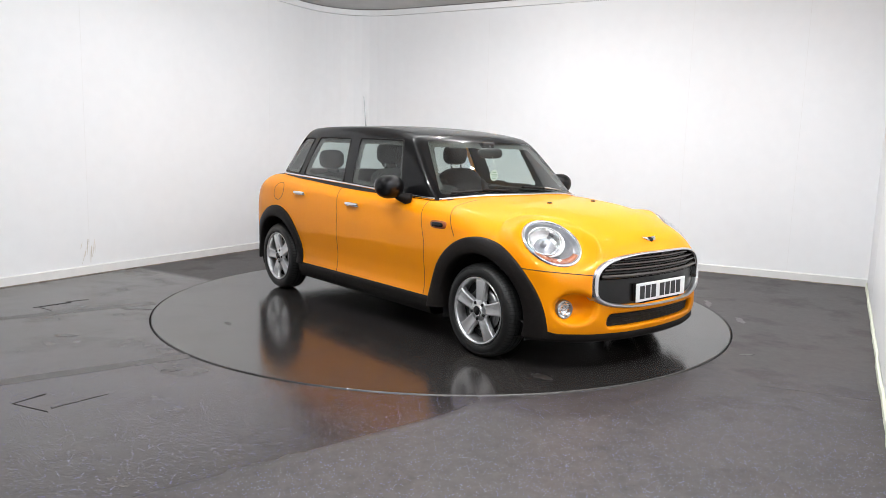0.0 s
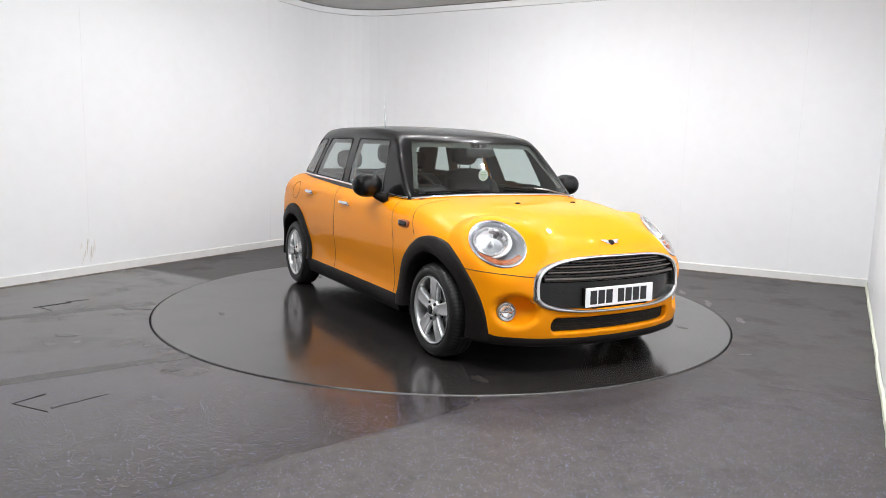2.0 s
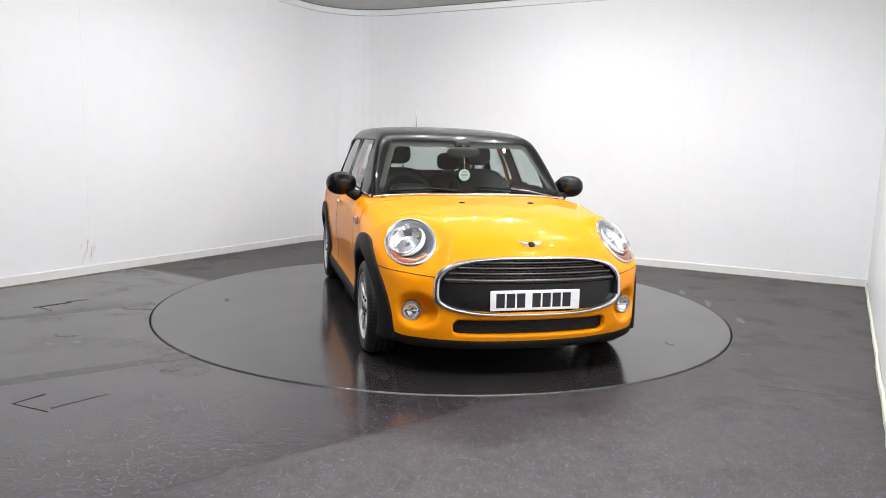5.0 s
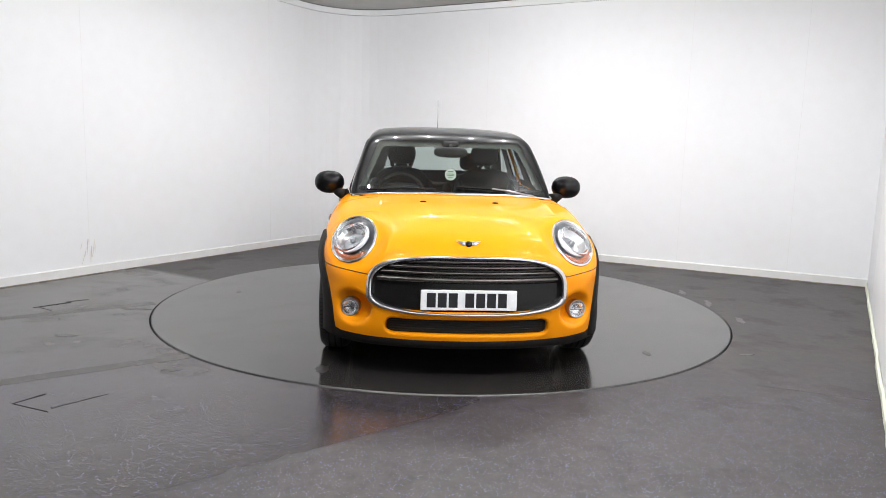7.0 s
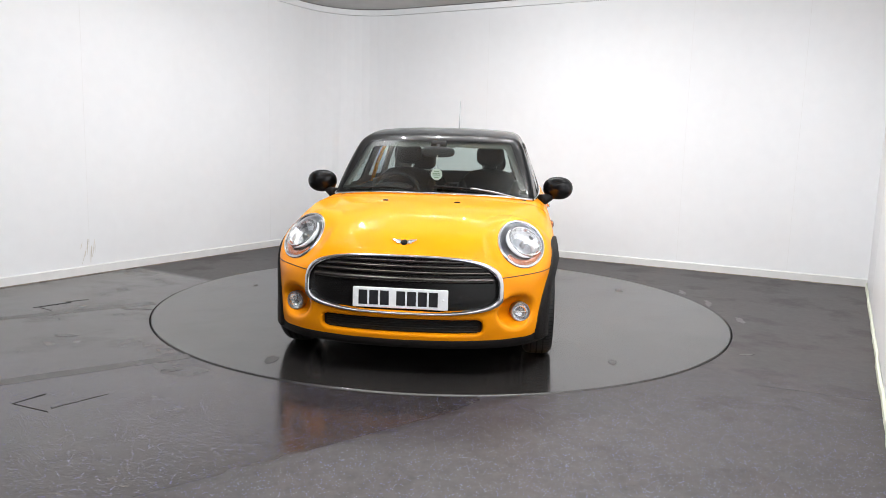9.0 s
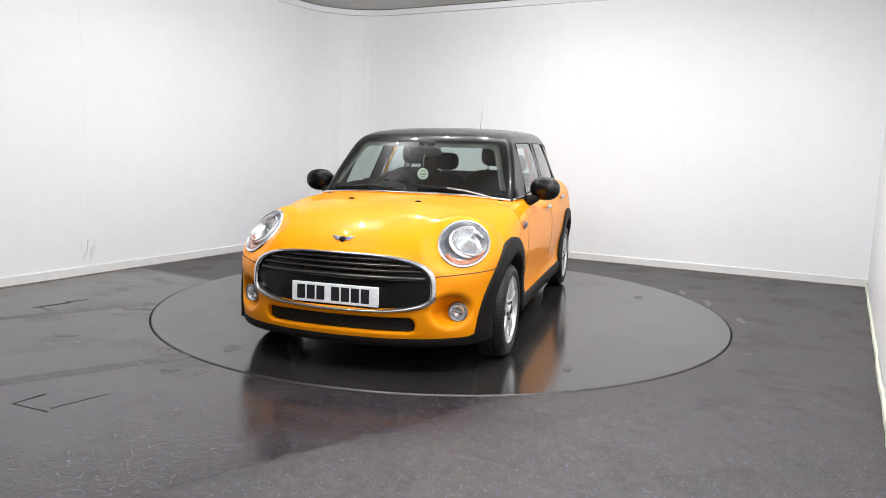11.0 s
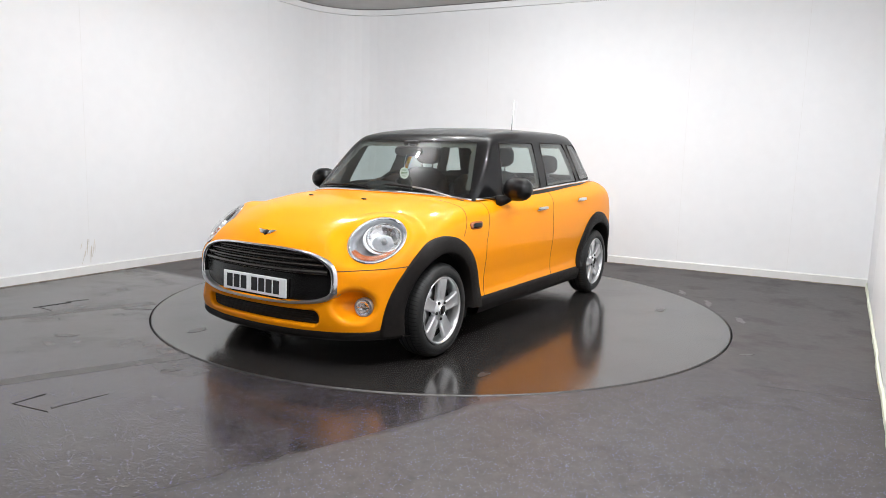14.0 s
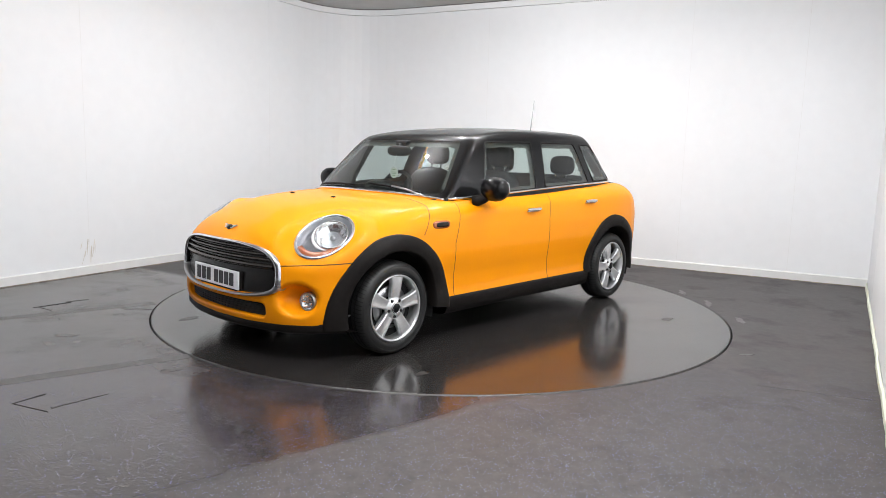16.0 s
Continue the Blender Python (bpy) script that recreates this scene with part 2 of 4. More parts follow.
def gradient(f, P, e=2e-3):
    g = np.stack([f(*(P + np.eye(3)[i] * e).T) - f(*(P - np.eye(3)[i] * e).T) for i in range(3)], 1) / (2 * e)
    return g, g / np.maximum(np.linalg.norm(g, axis=1, keepdims=True), 1e-9)


def skin(f, lo, hi, h):
    """Meshes the surface f = 0 with quads of about h."""
    ax = [np.arange(lo[i], hi[i] + h, h) for i in range(3)]
    F = f(*np.meshgrid(*ax, indexing="ij"))
    S = F < 0
    n = np.array(F.shape)
    c = np.zeros(n - 1, int)
    for dx in (0, 1):
        for dy in (0, 1):
            for dz in (0, 1):
                c += S[dx:n[0] - 1 + dx, dy:n[1] - 1 + dy, dz:n[2] - 1 + dz]
    mixed = (c > 0) & (c < 8)
    ids = -np.ones(mixed.shape, int)
    cells = np.argwhere(mixed)
    ids[mixed] = np.arange(len(cells))
    acc, cnt = np.zeros((len(cells), 3)), np.zeros(len(cells))
    corner = [(a, b, d) for a in (0, 1) for b in (0, 1) for d in (0, 1)]
    for a in corner:
        for b in corner:
            if sum(a) + 1 == sum(b) and all(q >= p for p, q in zip(a, b)):
                fa, fb = F[tuple((cells + a).T)], F[tuple((cells + b).T)]
                cross = (fa < 0) != (fb < 0)
                t = np.where(cross, fa / np.where(cross, fa - fb, 1), 0)
                acc += np.where(cross[:, None], np.array(a) + t[:, None] * (np.array(b) - np.array(a)), 0)
                cnt += cross
    V = np.array(lo) + (cells + acc / cnt[:, None]) * h
    quads = []
    for axis in range(3):
        o = [k for k in range(3) if k != axis]
        A = np.take(S, range(n[axis] - 1), axis)
        B = np.take(S, range(1, n[axis]), axis)
        e = np.argwhere(A != B)
        e = e[np.all(e[:, o] > 0, axis=1) & np.all(e[:, o] < n[o] - 1, axis=1)]
        flip = A[tuple(e.T)]
        q = []
        for du, dv in ((1, 1), (0, 1), (0, 0), (1, 0)):
            s = e.copy()
            s[:, o[0]] -= du
            s[:, o[1]] -= dv
            q.append(ids[tuple(s.T)])
        q = np.stack(q, 1)
        if axis == 1:
            flip = ~flip
        q[~flip] = q[~flip][:, ::-1]
        quads.append(q)
    for _ in range(3):
        g, nn = gradient(f, V)
        step = f(*V.T) / np.maximum((g * g).sum(1), 0.2)
        V = V - np.clip(step[:, None] * g, -h / 3, h / 3)
    return V, np.concatenate(quads)


def cast(f, p, way, reach=0.4):
    """Where the line from p + reach * way against way first meets f = 0."""
    p, way = np.array(p, float), np.array(way, float) / np.linalg.norm(way)
    s = np.linspace(reach, -reach, 400)
    v = f(*(p[None] + s[:, None] * way[None]).T)
    i = int(np.argmax(v < 0))
    if v[i] >= 0:
        return Vector(p)
    if i:
        a, b = v[i - 1], v[i]
        t = s[i - 1] + (s[i] - s[i - 1]) * a / (a - b)
    else:
        t = s[0]
    return Vector(p + t * way)


# ---- the room ----
CORNER_FAR = Vector((-1.438, 4.204, 0))
CORNER_SIDE = Vector((4.282, 1.247, 0))
DIR_LEFT = Vector((0.4902, 0.8716, 0))
DIR_BACK = Vector((0.8883, -0.4593, 0))
DIR_RIGHT = Vector((0.4932, 0.8699, 0))
NEAR_LEFT = CORNER_FAR - DIR_LEFT * 12.0
NEAR_RIGHT = CORNER_SIDE - DIR_RIGHT * 10.6
WALL_TOP, CEILING_Z = 2.985, 3.068
ROUND = 0.95


def far_arc(n=14):
    """The rounded far corner, from the left wall to the back wall."""
    a, b = CORNER_FAR - DIR_LEFT * ROUND, CORNER_FAR + DIR_BACK * ROUND
    return [a * (1 - t) ** 2 + CORNER_FAR * 2 * t * (1 - t) + b * t * t for t in (i / n for i in range(n + 1))]


def extrude_strip(name, pts, z0, z1, thick, mat, parent=None, label="", proud=0.0, lip=0.0):
    """A wall or trim along pts (room on the right-hand side), thick to the outside, a little proud of the wall line."""
    bm = bmesh.new()
    cols = []
    n = len(pts)
    for i, p in enumerate(pts):
        t = (pts[min(i + 1, n - 1)] - pts[max(i - 1, 0)]).normalized()
        out = Vector((-t.y, t.x, 0))
        ring = [p - out * proud + Vector((0, 0, z0)), p - out * proud + Vector((0, 0, z1 - lip)),
                p - out * max(proud - lip, 0) + Vector((0, 0, z1)), p + out * thick + Vector((0, 0, z1)), p + out * thick + Vector((0, 0, z0))]
        cols.append([bm.verts.new(q) for q in ring])
    for a, b in zip(cols, cols[1:]):
        for k in range(5):
            bm.faces.new((a[k], a[(k + 1) % 5], b[(k + 1) % 5], b[k]))
    bm.faces.new(cols[0])
    bm.faces.new(cols[-1])
    bmesh.ops.remove_doubles(bm, verts=bm.verts, dist=1e-5)
    return part(name, bm, mat, parent, label, smooth=False)


ARC = far_arc()
LEFT_LINE = [NEAR_LEFT] + [CORNER_FAR - DIR_LEFT * (12 - 1.5 * k) for k in range(1, 8)] + ARC[:8]
BACK_LINE = ARC[7:] + [CORNER_SIDE]
RIGHT_LINE = [CORNER_SIDE, NEAR_RIGHT]
NEAR_LINE = [NEAR_RIGHT, NEAR_LEFT]
LINES = (("wall_left", LEFT_LINE, "white painted panel wall with faint vertical joints"),
         ("wall_back", BACK_LINE, "white painted panel wall curving into the far corner"),
         ("wall_right", RIGHT_LINE, "white painted side wall close beside the turntable"),
         # stand-in for the dark open side behind the camera
         ("wall_near", NEAR_LINE, "plain dark wall closing the photo booth"))


def build_room():
    walls = {}
    for name, line, label in LINES:
        w = tagged(extrude_strip(name, line, 0.0, WALL_TOP, 0.12, DARK_BACKING if name == "wall_near" else WALL), label, "wall", kind="structure")
        walls[name] = w
        if name == "wall_right":
            rnd = random.Random(21)
            wavy = [line[0].lerp(line[1], k / 60) + Vector((-0.87, 0.49, 0)) * (0.007 * rnd.random()) for k in range(61)]
            tagged(extrude_strip("baseboard", wavy, 0.0, 0.050, -0.001, SEAL, proud=0.014, lip=0.010),
                   "uneven pale green sealant strip along the wall foot", "skirting", kind="structure")
        else:
            tagged(extrude_strip("baseboard", line, 0.0, 0.088, -0.001, SKIRT, proud=0.016, lip=0.008),
                   "white painted skirting board along the wall foot", "skirting", "skirting boards", "structure")
            tagged(extrude_strip("trim", line, 0.0, 0.009, -0.012, GRIME, proud=0.021, lip=0.006),
                   "grimy brown joint between the floor and the skirting", "trim", "floor joints", "structure")
        tagged(extrude_strip("trim", line, WALL_TOP + 0.004, CEILING_Z - 0.007, 0.08, WALL, proud=0.012, lip=0.004),
               "white ceiling trim above a dark shadow gap", "trim", "ceiling trims", "structure")
        extrude_strip("shadow_gap", line, WALL_TOP + 0.0005, CEILING_Z, 0.07, DARK, w, proud=-0.012)
    # panel joints
    for name, start, way, spots in (("wall_left", CORNER_FAR, -DIR_LEFT, (1.45, 3.87, 6.31)), ("wall_back", CORNER_SIDE, -DIR_BACK, (0.74, 1.86, 4.26)),
                                    ("wall_right", CORNER_SIDE, -DIR_RIGHT, (1.2, 3.64, 6.08))):
        for s in spots:
            p = start + way * s
            inn = Vector((0, -0.2, 0)) - p
            nrm = Vector((-way.y, way.x, 0))
            nrm = nrm if nrm.dot(inn) > 0 else -nrm
            bm = bmesh.new()
            a, b = p - way * 0.0015, p + way * 0.0015
            for q0, q1 in ((a, b),):
                vs = [bm.verts.new(q + nrm * 0.0006 + Vector((0, 0, z))) for q, z in ((q0, 0.11), (q1, 0.11), (q1, WALL_TOP - 0.01), (q0, WALL_TOP - 0.01))]
                vb = [bm.verts.new(q - nrm * 0.002 + Vector((0, 0, z))) for q, z in ((q0, 0.11), (q1, 0.11), (q1, WALL_TOP - 0.01), (q0, WALL_TOP - 0.01))]
                bm.faces.new(vs)
                for k in range(4):
                    bm.faces.new((vs[k], vs[(k + 1) % 4], vb[(k + 1) % 4], vb[k]))
            part("panel_joint", bm, JOINT, walls[name], smooth=False)
    # floor: one sheet with a round opening for the turntable
    bm = bmesh.new()
    n = 192
    rows = []
    for r in (2.247, 2.6, 3.4, 5.0, 8.0, 14.0):
        rows.append([bm.verts.new((r * math.cos(k * 2 * math.pi / n), r * math.sin(k * 2 * math.pi / n), 0)) for k in range(n)])
    rows.insert(0, [bm.verts.new((2.247 * math.cos(k * 2 * math.pi / n), 2.247 * math.sin(k * 2 * math.pi / n), -0.06)) for k in range(n)])
    for a, b in zip(rows, rows[1:]):
        for k in range(n):
            bm.faces.new((a[k], a[(k + 1) % n], b[(k + 1) % n], b[k]))
    floor = tagged(part("floor", bm, FLOOR, smooth=False), "dark grey speckled vinyl floor with scuffs and worn sheets", "floor", kind="structure")
    bm = bmesh.new()
    bmesh.ops.create_circle(bm, cap_ends=True, segments=64, radius=2.6, matrix=Matrix.Translation((0, 0, -0.061)))
    part("turntable_pit", bm, DARK, floor, smooth=False)

    def patch(name, pts, mat, z=0.003):
        bm = bmesh.new()
        top = [bm.verts.new((x, y, z)) for x, y in pts]
        low = [bm.verts.new((x, y, -0.001)) for x, y in pts]
        bm.faces.new(top)
        for k in range(len(pts)):
            bm.faces.new((top[k], top[(k + 1) % len(pts)], low[(k + 1) % len(pts)], low[k]))
        return part(name, bm, mat, floor, smooth=False)

    def band(name, a, b, w0, w1, mat, z=0.003, n=26, rag=0.35, seed=1):
        rnd = random.Random(seed)
        a, b = Vector((*a, 0)), Vector((*b, 0))
        t = (b - a).normalized()
        s = Vector((-t.y, t.x, 0))
        up, dn = [], []
        for i in range(n + 1):
            q = a.lerp(b, i / n)
            w = w0 + (w1 - w0) * i / n
            up.append(q + s * w * (0.5 + rag * (rnd.random() - 0.5)))
            dn.append(q - s * w * (0.5 + rag * (rnd.random() - 0.5)))
        return patch(name, [(p.x, p.y) for p in up + dn[::-1]], mat, z)
    band("seam_band", (-4.1, -1.66), (-2.27, -0.30), 0.10, 0.10, TAPE, 0.0006, rag=0.15, seed=1)
    band("seam_band", (-3.4, -3.02), (-1.50, -1.665), 0.12, 0.09, TAPE, 0.0007, rag=0.15, seed=2)
    band("scratch", (-3.07, -0.57), (-2.90, -0.36), 0.008, 0.02, DARK, 0.002, rag=0.8, seed=3)
    for a, b, w0, w1, mat, seed in (((-2.04, -2.51), (-1.96, -2.37), 0.002, 0.009, DARK, 6), ((-2.04, -2.51), (-1.82, -2.60), 0.002, 0.002, TAPE, 7),
                                    ((-1.83, -2.55), (-1.66, -2.34), 0.010, 0.003, TAPE, 8), ((-3.03, -0.55), (-2.89, -0.64), 0.004, 0.002, TAPE, 9),
                                    ((-2.94, -0.35), (-2.82, -0.23), 0.010, 0.004, TAPE, 10)):
        band("scratch", a, b, w0, w1, mat, 0.0016 + 0.0001 * seed, n=14, rag=0.8, seed=seed)
    rnd = random.Random(31)
    for x, y, w, h in ((-2.42, -1.30, 0.09, 0.035), (-2.30, -0.52, 0.10, 0.03), (-1.50, -1.95, 0.05, 0.02),
                       (2.31, 0.25, 0.03, 0.13), (2.24, 0.70, 0.03, 0.12), (2.34, -0.35, 0.03, 0.10), (1.98, -1.32, 0.05, 0.02)):
        pts = []
        for k in range(22):
            a = k * 2 * math.pi / 22
            q = 0.55 + 0.75 * rnd.random()
            pts.append((x + w * q * math.cos(a) + 0.25 * h * math.sin(a), y + h * q * math.sin(a)))
        patch("stain", pts, TAPE, 0.0012)
    band("scratch", (1.75, -1.92), (2.6, -2.24), 0.004, 0.004, TAPE, 0.0008, rag=0.5, seed=5)
    # brown scuffs low on the left wall
    nrm = Vector((DIR_LEFT.y, -DIR_LEFT.x, 0))
    rnd = random.Random(11)
    for k in range(9):
        s0, z0 = 3.80 + rnd.random() * 0.22, 0.10 + rnd.random() * 0.16
        ln, lean = 0.04 + rnd.random() * 0.12, (rnd.random() - 0.3) * 0.5
        bm = bmesh.new()
        mid = CORNER_FAR - DIR_LEFT * s0 + nrm * 0.0015
        pts = []
        for side in (1, -1):
            for i in range(5):
                t = i / 4 if side > 0 else 1 - i / 4
                w = 0.004 * math.sin(math.pi * (0.1 + 0.8 * t)) * (0.5 + rnd.random())
                pts.append(mid + DIR_LEFT * (ln * t * lean + side * w) + Vector((0, 0, z0 + ln * t)))
        bm.faces.new([bm.verts.new(q) for q in pts])
        part("scuff_mark", bm, DIRT, walls["wall_left"], smooth=False)
    # ceiling
    bm = bmesh.new()
    mid = Vector((-1.2, -2.4, 0))
    loop = [p + (p - mid).normalized() * 0.4 for p in (NEAR_LEFT, CORNER_FAR, CORNER_SIDE, NEAR_RIGHT)]
    vs = [bm.verts.new((p.x, p.y, CEILING_Z)) for p in loop]
    vt = [bm.verts.new((p.x, p.y, CEILING_Z + 0.1)) for p in loop]
    bm.faces.new(vs)
    bm.faces.new(vt)
    for k in range(4):
        bm.faces.new((vs[k], vs[(k + 1) % 4], vt[(k + 1) % 4], vt[k]))
    tagged(part("ceiling", bm, CEIL, smooth=False), "grey mottled suspended ceiling", "ceiling", kind="structure")


def build_lamps():
    """A long ring of ceiling lamps, recessed downlights and added fill bulbs in turn, and two more fill lamps outside
    it.
    """
    ring = [(1.55 * math.cos(math.radians(a)) + 0.1, 2.45 * math.sin(math.radians(a)) - 1.55) for a in range(-80, 280, 20)]
    # the last two are extra fill outside the ring
    spots = [(x, y, k % 2 == 1) for k, (x, y) in enumerate(ring)] + [(-1.9, -4.2, True), (2.4, -0.6, False)]
    for x, y, bulb in spots:
        base = Matrix.Translation((x, y, CEILING_Z)) @ Matrix.Rotation(math.radians(90), 4, "X")
        bm = bmesh.new()
        if bulb:
            # made-up stem bulb: shines sideways to lift the upper walls
            lathe(bm, [(0.0, 0.001), (0.055, 0.001), (0.055, -0.016), (0.046, -0.024), (0.012, -0.026), (0.010, -0.11), (0.0, -0.11)], 32, base)
            label, kind, drop = "bare bulb on a short white stem under the ceiling", "POINT", 0.15
        else:
            lathe(bm, [(0.050, 0.001), (0.075, 0.001), (0.075, -0.018), (0.068, -0.024), (0.053, -0.018), (0.050, 0.001)], 32, base)
            label, kind, drop = "round white recessed ceiling downlight, switched on", "AREA", 0.028
        tagged(part("ceiling_light", bm, LAMP_RIM), label, "light", "ceiling lamps")
        light = bpy.data.lights.new("lamp", kind)
        light.color = LAMP_COLOUR
        if bulb:
            light.energy, light.shadow_soft_size = FILL_BULB_POWER, 0.024
        else:
            light.spread = math.radians(168)
            light.shape, light.size, light.energy = "DISK", 0.055, DOWNLIGHT_POWER
        ob = new("lamp", light)
        ob.matrix_world = look((x, y, CEILING_Z - drop), (x, y + 0.0001, 0))


def build_turntable():
    bm = bmesh.new()
    n = 192
    rows = []
    for r, z in ((2.233, -0.055), (2.233, 0.001), (2.228, 0.004), (1.6, 0.004), (0.8, 0.004)):
        rows.append([bm.verts.new((r * math.cos(k * 2 * math.pi / n), r * math.sin(k * 2 * math.pi / n), z)) for k in range(n)])
    for a, b in zip(rows, rows[1:]):
        for k in range(n):
            bm.faces.new((a[k], a[(k + 1) % n], b[(k + 1) % n], b[k]))
    bm.faces.new(rows[-1])
    disc = tagged(part("turntable", bm, DISC, smooth=False), "round dark grey vinyl-covered turntable set into the floor", "turntable")
    bm = bmesh.new()
    lathe(bm, [(2.2325, -0.03), (2.2325, 0.0045), (2.2352, 0.0045), (2.2352, -0.03)], 192, Matrix.Rotation(math.radians(90), 4, "X"), closed=True)
    part("edge_strip", bm, STEEL, disc, "thin dark metal edge strip")
    rnd = random.Random(5)
    for ang, r, w in ((-24.0, 1.98, 0.09), (200.0, 1.55, 0.06), (120.0, 1.8, 0.08), (40, 1.9, 0.07), (260.0, 1.75, 0.05)):
        bm = bmesh.new()
        vs = []
        for k in range(14):
            a = k * 2 * math.pi / 14
            q = w * (0.6 + 0.5 * rnd.random())
            vs.append(bm.verts.new((r * math.cos(math.radians(ang)) + q * math.cos(a), r * math.sin(math.radians(ang)) + 0.45 * q * math.sin(a), 0.0052)))
        bm.faces.new(vs)
        part("scuff_mark", bm, TAPE, disc, "dull scuffed patch", smooth=False)
    return disc


build_room()
build_lamps()
turntable = build_turntable()

# ---- the car: x forward, y to its left, z up, origin on the ground between the axles ----
HUB_X, HUB_Y, HUB_Z, TYRE_R = 1.2835, 0.842, 0.289, 0.289

top_line = curve((2.12, 0.56), (2.04, 0.645), (1.97, 0.71), (1.90, 0.757), (1.8, 0.808), (1.6, 0.884), (1.43, 0.914), (1.29, 0.929), (1.0, 0.943), (0.75, 0.948),
                 (0.4, 0.965), (-0.4, 1.005), (-1.0, 1.03), (-1.5, 1.035), (-1.7, 1.005), (-1.85, 0.955), (-2.05, 0.86))
top_drop = curve((2.0, 0.12), (1.672, 0.15), (1.29, 0.085), (0.9, 0.04), (0.5, 0.03), (-1.9, 0.03))
plan_line = curve((2.1, 0.70), (1.8, 0.80), (1.6, 0.836), (1.4, 0.846), (0.9, 0.842), (0.4, 0.84), (-0.4, 0.845), (-1.0, 0.85), (-1.35, 0.85),
                  (-1.65, 0.83), (-1.85, 0.79), (-2.0, 0.74))
side_line = curve((0.1, 0.95), (0.2, 0.985), (0.27, 0.988), (0.35, 0.974), (0.42, 0.975), (0.5, 0.988), (0.6, 1.0), (0.7, 0.998), (0.8, 0.985), (0.88, 0.966), (0.95, 0.93), (1.0, 0.895),
                  (1.06, 0.86))
nose_line = curve((0.1, 1.94), (0.2, 1.995), (0.3, 2.02), (0.4, 2.025), (0.5, 2.02), (0.6, 2.008), (0.7, 1.985), (0.8, 1.94), (1.0, 1.80))
bow_line = curve((-0.26, 0.018), (0.0, 0.0), (0.26, 0.018), (0.43, 0.058), (0.547, 0.098), (0.65, 0.165), (0.72, 0.235), (0.78, 0.325), (0.82, 0.42), (0.86, 0.55),
                 blur=0.04)
tail_line = curve((0.1, 1.88), (0.3, 1.96), (0.5, 1.985), (0.7, 1.985), (0.85, 1.96), (0.95, 1.89), (1.05, 1.80))
tail_bow = curve((-0.3, 0.02), (0.0, 0.0), (0.4, 0.02), (0.6, 0.05), (0.75, 0.14), (0.85, 0.30))


floor_line = curve((2.1, 0.195), (1.7, 0.195), (1.4, 0.25), (0.8, 0.25), (-0.8, 0.25), (-1.3, 0.24), (-2.0, 0.22))


LAMP_C = Vector((1.6695, 0.6340, 0.7356))
LAMP_N = Vector((0.615, 0.403, 0.678)).normalized()
LAMP_V = (Vector((0, 0, 1)) - LAMP_N * LAMP_N.z).normalized()
LAMP_U = LAMP_V.cross(LAMP_N)
# the long axis of the oval lamp climbs towards the rear
LAMP_TILT, LAMP_LONG, LAMP_SHORT = 0.835, 0.1869, 0.1403
LAMP_A = (LAMP_U * math.cos(LAMP_TILT) + LAMP_V * math.sin(LAMP_TILT)) * LAMP_LONG
LAMP_B = (LAMP_V * math.cos(LAMP_TILT) - LAMP_U * math.sin(LAMP_TILT)) * LAMP_SHORT


def lamp_coords(x, ay, z):
    """Across, up and out of the headlight's oval."""
    px, py, pz = x - LAMP_C[0], ay - LAMP_C[1], z - LAMP_C[2]
    u = (px * LAMP_A[0] + py * LAMP_A[1] + pz * LAMP_A[2]) / LAMP_LONG ** 2
    v = (px * LAMP_B[0] + py * LAMP_B[1] + pz * LAMP_B[2]) / LAMP_SHORT ** 2
    return u, v, px * LAMP_N[0] + py * LAMP_N[1] + pz * LAMP_N[2]


def body_shell(x, y, z):
    """The painted lower body without its openings."""
    ay = np.sqrt(y * y + 1e-5)
    top = z - top_line(x) + top_drop(x) * (ay / 0.7) ** 3.3
    side = ay - plan_line(x) * side_line(z)
    nose = (x - nose_line(z) + bow_line(ay)) * 0.85
    tail = (-x - tail_line(z) + tail_bow(ay)) * 0.9
    f = smax(smax(top * 0.95, side, 0.10), nose, 0.10)
    f = smax(f, tail, 0.12)
    # the wing swells round the headlight
    u, v, d = lamp_coords(x, ay, z)
    rho = np.sqrt(u * u + v * v)
    t = np.clip((1.78 - rho) / 0.76, 0, 1) * np.clip((0.20 - np.abs(d)) / 0.08, 0, 1)
    w = 0.74 * t * t * (3 - 2 * t)
    f = f * (1 - w) + d * w
    return smax(f, floor_line(x) - z, 0.03)


GRILLE_Z, GRILLE_W, GRILLE_UP, GRILLE_DOWN = 0.492, 0.555, 0.200, 0.120


def grille_shape(y, z, grow=0.0):
    """Negative inside the grille's rounded outline."""
    dz = z - GRILLE_Z
    h = np.where(dz > 0, GRILLE_UP, GRILLE_DOWN) + grow
    n = np.where(dz > 0, 3.3, 3.4)
    return (np.abs(y) / (GRILLE_W + grow)) ** n + (np.abs(dz) / h) ** n - 1


def grille_point(a, grow=0.0):
    c, s = math.cos(a), math.sin(a)
    n = 3.3 if s > 0 else 3.4
    h = (GRILLE_UP if s > 0 else GRILLE_DOWN) + grow
    return math.copysign(abs(c) ** (2 / n), c) * (GRILLE_W + grow), GRILLE_Z + math.copysign(abs(s) ** (2 / n), s) * h


def round_box(y, z, y0, z0, hy, hz, r):
    qy, qz = np.abs(y - y0) - hy + r, np.abs(z - z0) - hz + r
    return np.hypot(np.maximum(qy, 0), np.maximum(qz, 0)) + np.minimum(np.maximum(qy, qz), 0) - r


